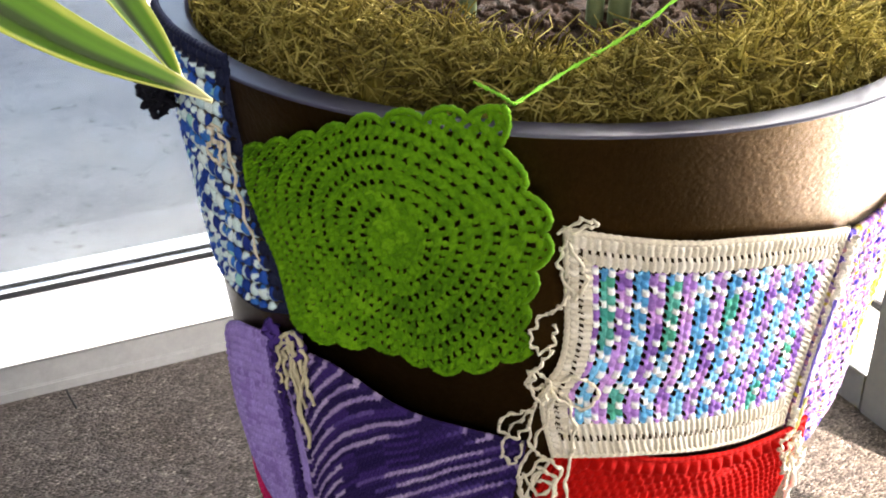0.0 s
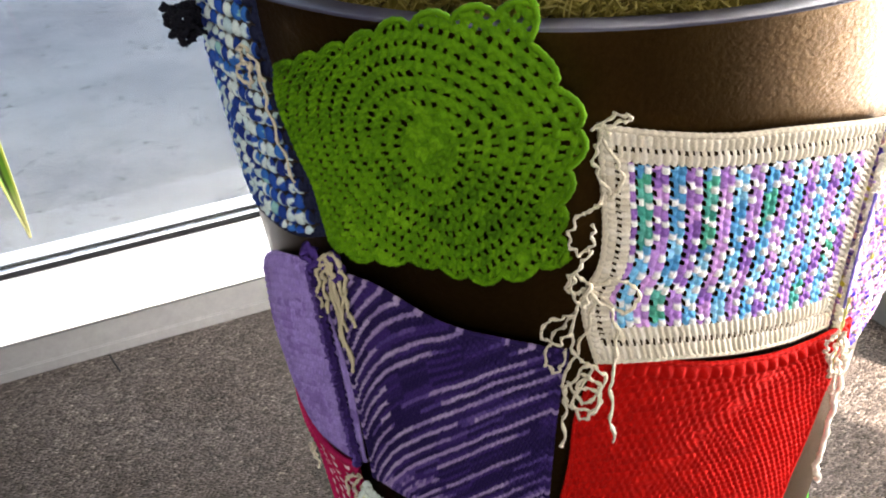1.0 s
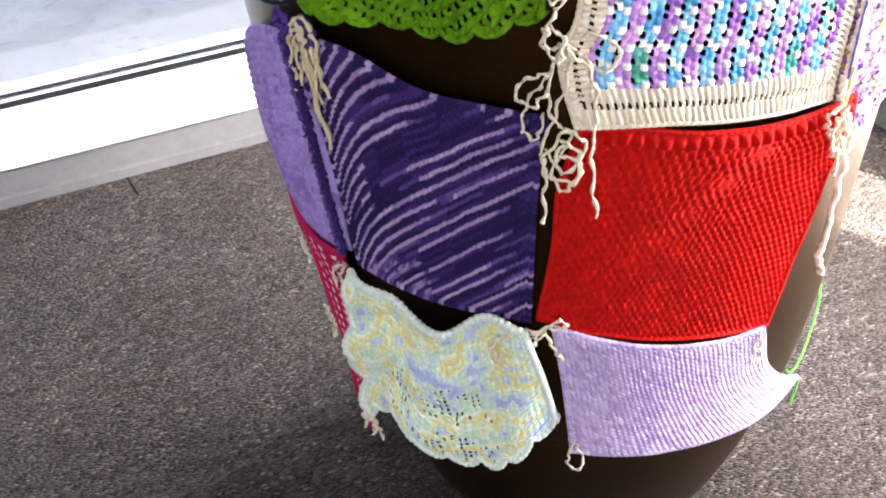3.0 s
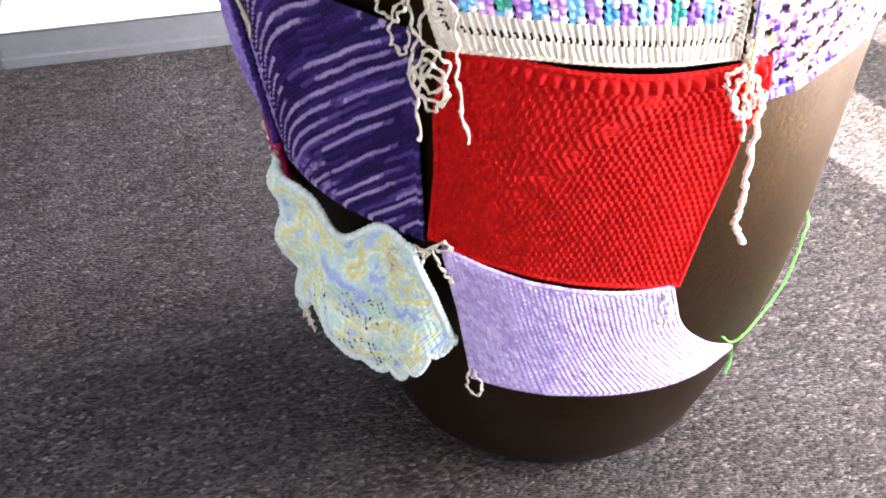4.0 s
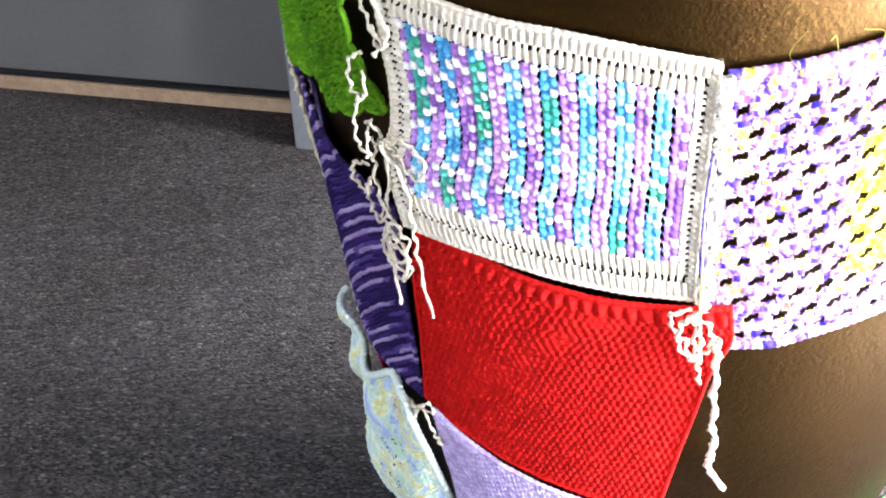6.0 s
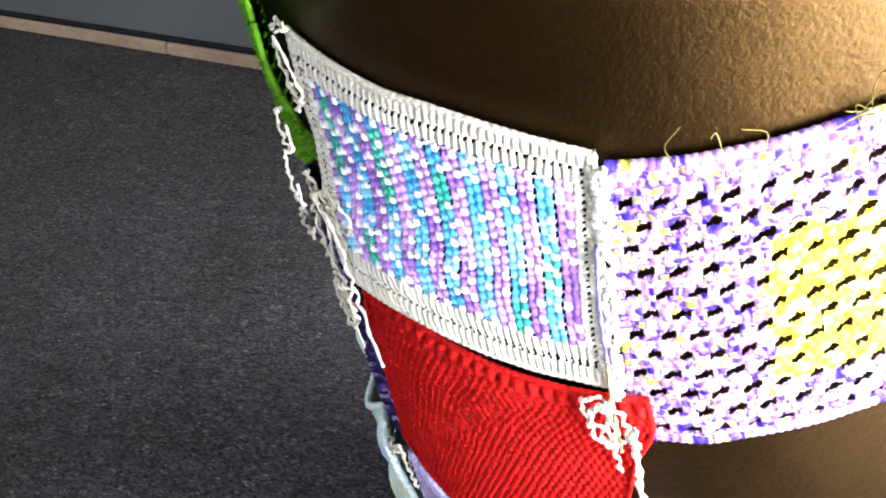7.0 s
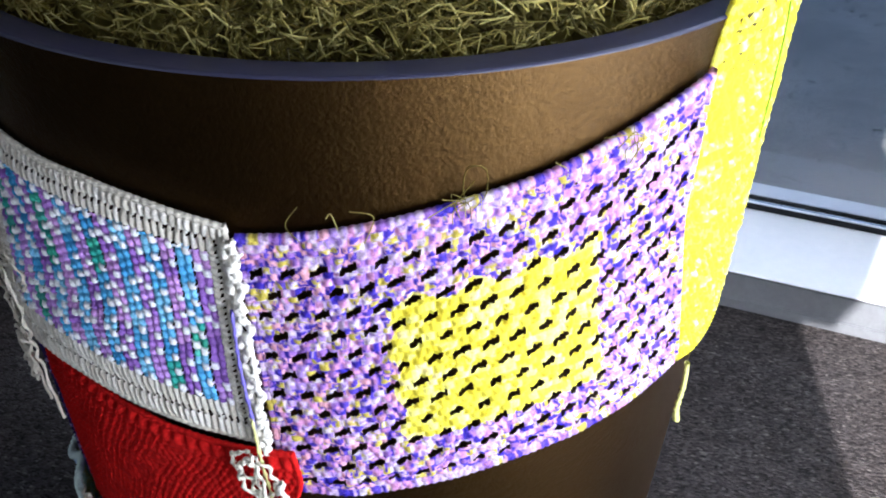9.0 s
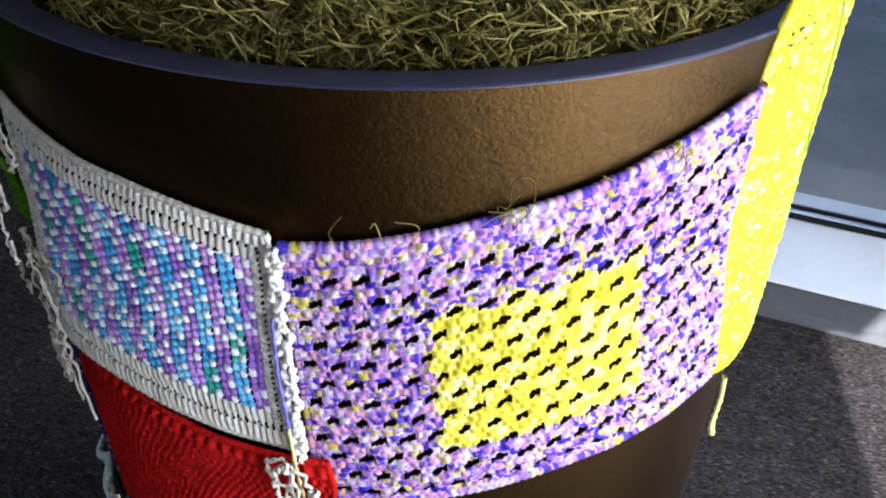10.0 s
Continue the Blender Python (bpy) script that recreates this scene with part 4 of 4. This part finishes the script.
ends = [spots([(-67.5, 0.505), (-68.0 + d, 0.485), (-68.2 + 1.6 * d, z)], 0.014) for d, z in ((-2.2, 0.445), (-1.0, 0.452), (0.2, 0.425), (1.0, 0.44), (2.2, 0.45), (0.6, 0.40))]
yarn("yarn_tie", ends + [spots([(-69, 0.50), (-66, 0.51), (-64.5, 0.49), (-66, 0.465)], 0.014)], 0.0019, "cbbf9f", "bunch of cream yarn ends tying the purple squares")
yarn("yarn_tie", [spots([(-33, 0.278), (-30.5, 0.288), (-29.5, 0.281), (-33, 0.278), (-37.5, 0.273), (-38.5, 0.26), (-36.5, 0.262), (-33, 0.277)], 0.022), spots([(-33, 0.277), (-35.5, 0.258), (-37, 0.248), (-36.3, 0.238)], 0.024),
                  spots([(-33, 0.276), (-31.5, 0.255), (-29.8, 0.245)], 0.02), spots([(-33.2, 0.277), (-39, 0.27), (-41.5, 0.258), (-41, 0.242), (-39.8, 0.255), (-39.2, 0.24)], 0.024)], 0.0013, CREAM, T)
yarn("yarn_tie", [spots([(-74.5, 0.640), (-76, 0.652), (-74, 0.655), (-71.5, 0.636)], 0.013), spots([(-74.5, 0.645), (-77, 0.64), (-77.5, 0.63), (-75, 0.628), (-74.2, 0.645)], 0.013), spots([(-73.6, 0.642), (-73.2, 0.60), (-71.5, 0.558)], 0.010)], 0.0013, CREAM, T)
yarn("yarn_tie", [spots([(-29.2, 0.630), (-26.6, 0.640), (-25.0, 0.637), (-27.6, 0.632)], 0.012), spots([(-28.2, 0.628), (-28.8, 0.61), (-27.6, 0.59), (-28.6, 0.575)], 0.014), spots([(-28, 0.626), (-25.6, 0.60), (-26.6, 0.585), (-28, 0.60)], 0.014)], 0.0013, CREAM, T)
yarn("yarn_tie", [spots([(-72, 0.128), (-71, 0.112), (-72.5, 0.098)], 0.034), spots([(-72, 0.128), (-69.5, 0.115), (-69, 0.102)], 0.034), spots([(-72, 0.128), (-73.5, 0.112), (-75, 0.100)], 0.034)], 0.0014, CREAM, "loose cream yarn ends under the pastel square")
yarn("yarn_tie", [spots([(-90, 0.262), (-92, 0.25), (-91, 0.236)], 0.016), spots([(-90, 0.262), (-93.5, 0.254), (-93, 0.242)], 0.016)], 0.0014, CREAM, "loose cream yarn ends beside the magenta square")
yarn("yarn_tie", [spots([(-86, 0.182), (-90, 0.188), (-90.5, 0.176), (-86.5, 0.178), (-89, 0.164), (-91, 0.150)], 0.016)], 0.0014, CREAM, "small cream yarn bow on the magenta square")
yarn("yarn_tie", [spots([(-71, 0.286), (-73.5, 0.270), (-74, 0.250), (-72, 0.256), (-71, 0.28)], 0.018), spots([(-72, 0.284), (-76.5, 0.268), (-77.5, 0.246)], 0.016)], 0.0015, CREAM, "cream yarn loop joining magenta, purple and pastel squares")
yarn("yarn_tie", [spots([(-28.6, 0.15), (-29.6, 0.125), (-28, 0.114), (-26.6, 0.125), (-28, 0.148)], 0.02)], 0.0013, CREAM, "small cream yarn loop at the lilac square's corner")
yarn("yarn_tie", [spots([(5.6, 0.232), (6.8, 0.218), (6.4, 0.2), (5.2, 0.205), (5.4, 0.229)], 0.018)], 0.0013, CREAM, "small cream yarn loop between red and lilac squares")
yarn("yarn_thread", [spots([(77.0, 0.424), (78.2, 0.40), (78.0, 0.378), (79.6, 0.362)], 0.015)], 0.0022, "d9d27a", "pale yellow yarn end hanging below the squares", None, "thread")
yarn("yarn_thread", [spots([(24.8, 0.133), (29.5, 0.115), (36, 0.119), (47.5, 0.130), (53, 0.144), (60, 0.15), (70, 0.155), (100, 0.155)], 0.004), spots([(24.8, 0.133), (25.6, 0.115), (25.2, 0.098)], 0.016)], 0.0011, "4fb83a", "thin bright green thread drawn round the planter", None, "thread")
yarn("yarn_thread", [[(-0.177, -0.259, 0.712), (-0.130, -0.238, 0.718), (-0.080, -0.222, 0.727), (-0.045, -0.212, 0.738), (0.02, -0.19, 0.77), (0.09, -0.12, 0.90)], [(-0.177, -0.259, 0.712), (-0.180, -0.245, 0.714), (-0.186, -0.228, 0.716)]], 0.0012, "7fc23c", "thin lime green thread from the green square across the moss", None, "thread")
yarn("yarn_thread", [spots([(78, 0.706), (81, 0.67), (83, 0.62), (84, 0.585)], 0.009)], 0.0010, "9ab82e", "olive green thread along the yellow square", None, "thread")
tab = tagged(new("crochet_tab"), "black openwork crochet corner sticking out beside the planter", "crochet tab")
for q in range(0, 30, 5):
    loop = spots([(-89 + 2.5 * math.cos(k), 0.656 + 0.011 * math.sin(k * 1.3), 0.010 + 0.011 * math.sin(k * 2.1)) for k in range(q, q + 9)], 0.010)
    yarn("loop", [loop], 0.0022, "14141c", "", tab, "crochet tab")
wisps = []
for k in range(14):
    t0 = rng.choice([20, 26, 37, 37.5, 38, 48, 57]) + rng.uniform(-1.5, 1.5)
    z0 = float(np.interp(t0, [15, 26, 38, 52, 70], [0.594, 0.598, 0.610, 0.620, 0.651]))
    wisps.append(spots([(t0, z0 - 0.004), (t0 + rng.uniform(-1.5, 1.5), z0 + rng.uniform(0.004, 0.014)), (t0 + rng.uniform(-4, 4), z0 + rng.uniform(0.002, 0.02))], rng.uniform(0.004, 0.012)))
wisps.append(spots([(38, 0.612), (39.4, 0.622), (39.2, 0.638), (37.4, 0.640), (37, 0.628), (37.4, 0.616)], 0.012))
wisps.append(spots([(33.5, 0.610), (36, 0.618), (38.6, 0.622), (39, 0.612)], 0.012))
wv, wf = join_data([tube_data(smooth_line(q, 14), 0.00035, 4) for q in wisps])
tagged(mesh_object("moss_wisps", wv, wf, MOSS), "loose dry moss wisps caught on the squares' top edges", "moss", kind="stuff")
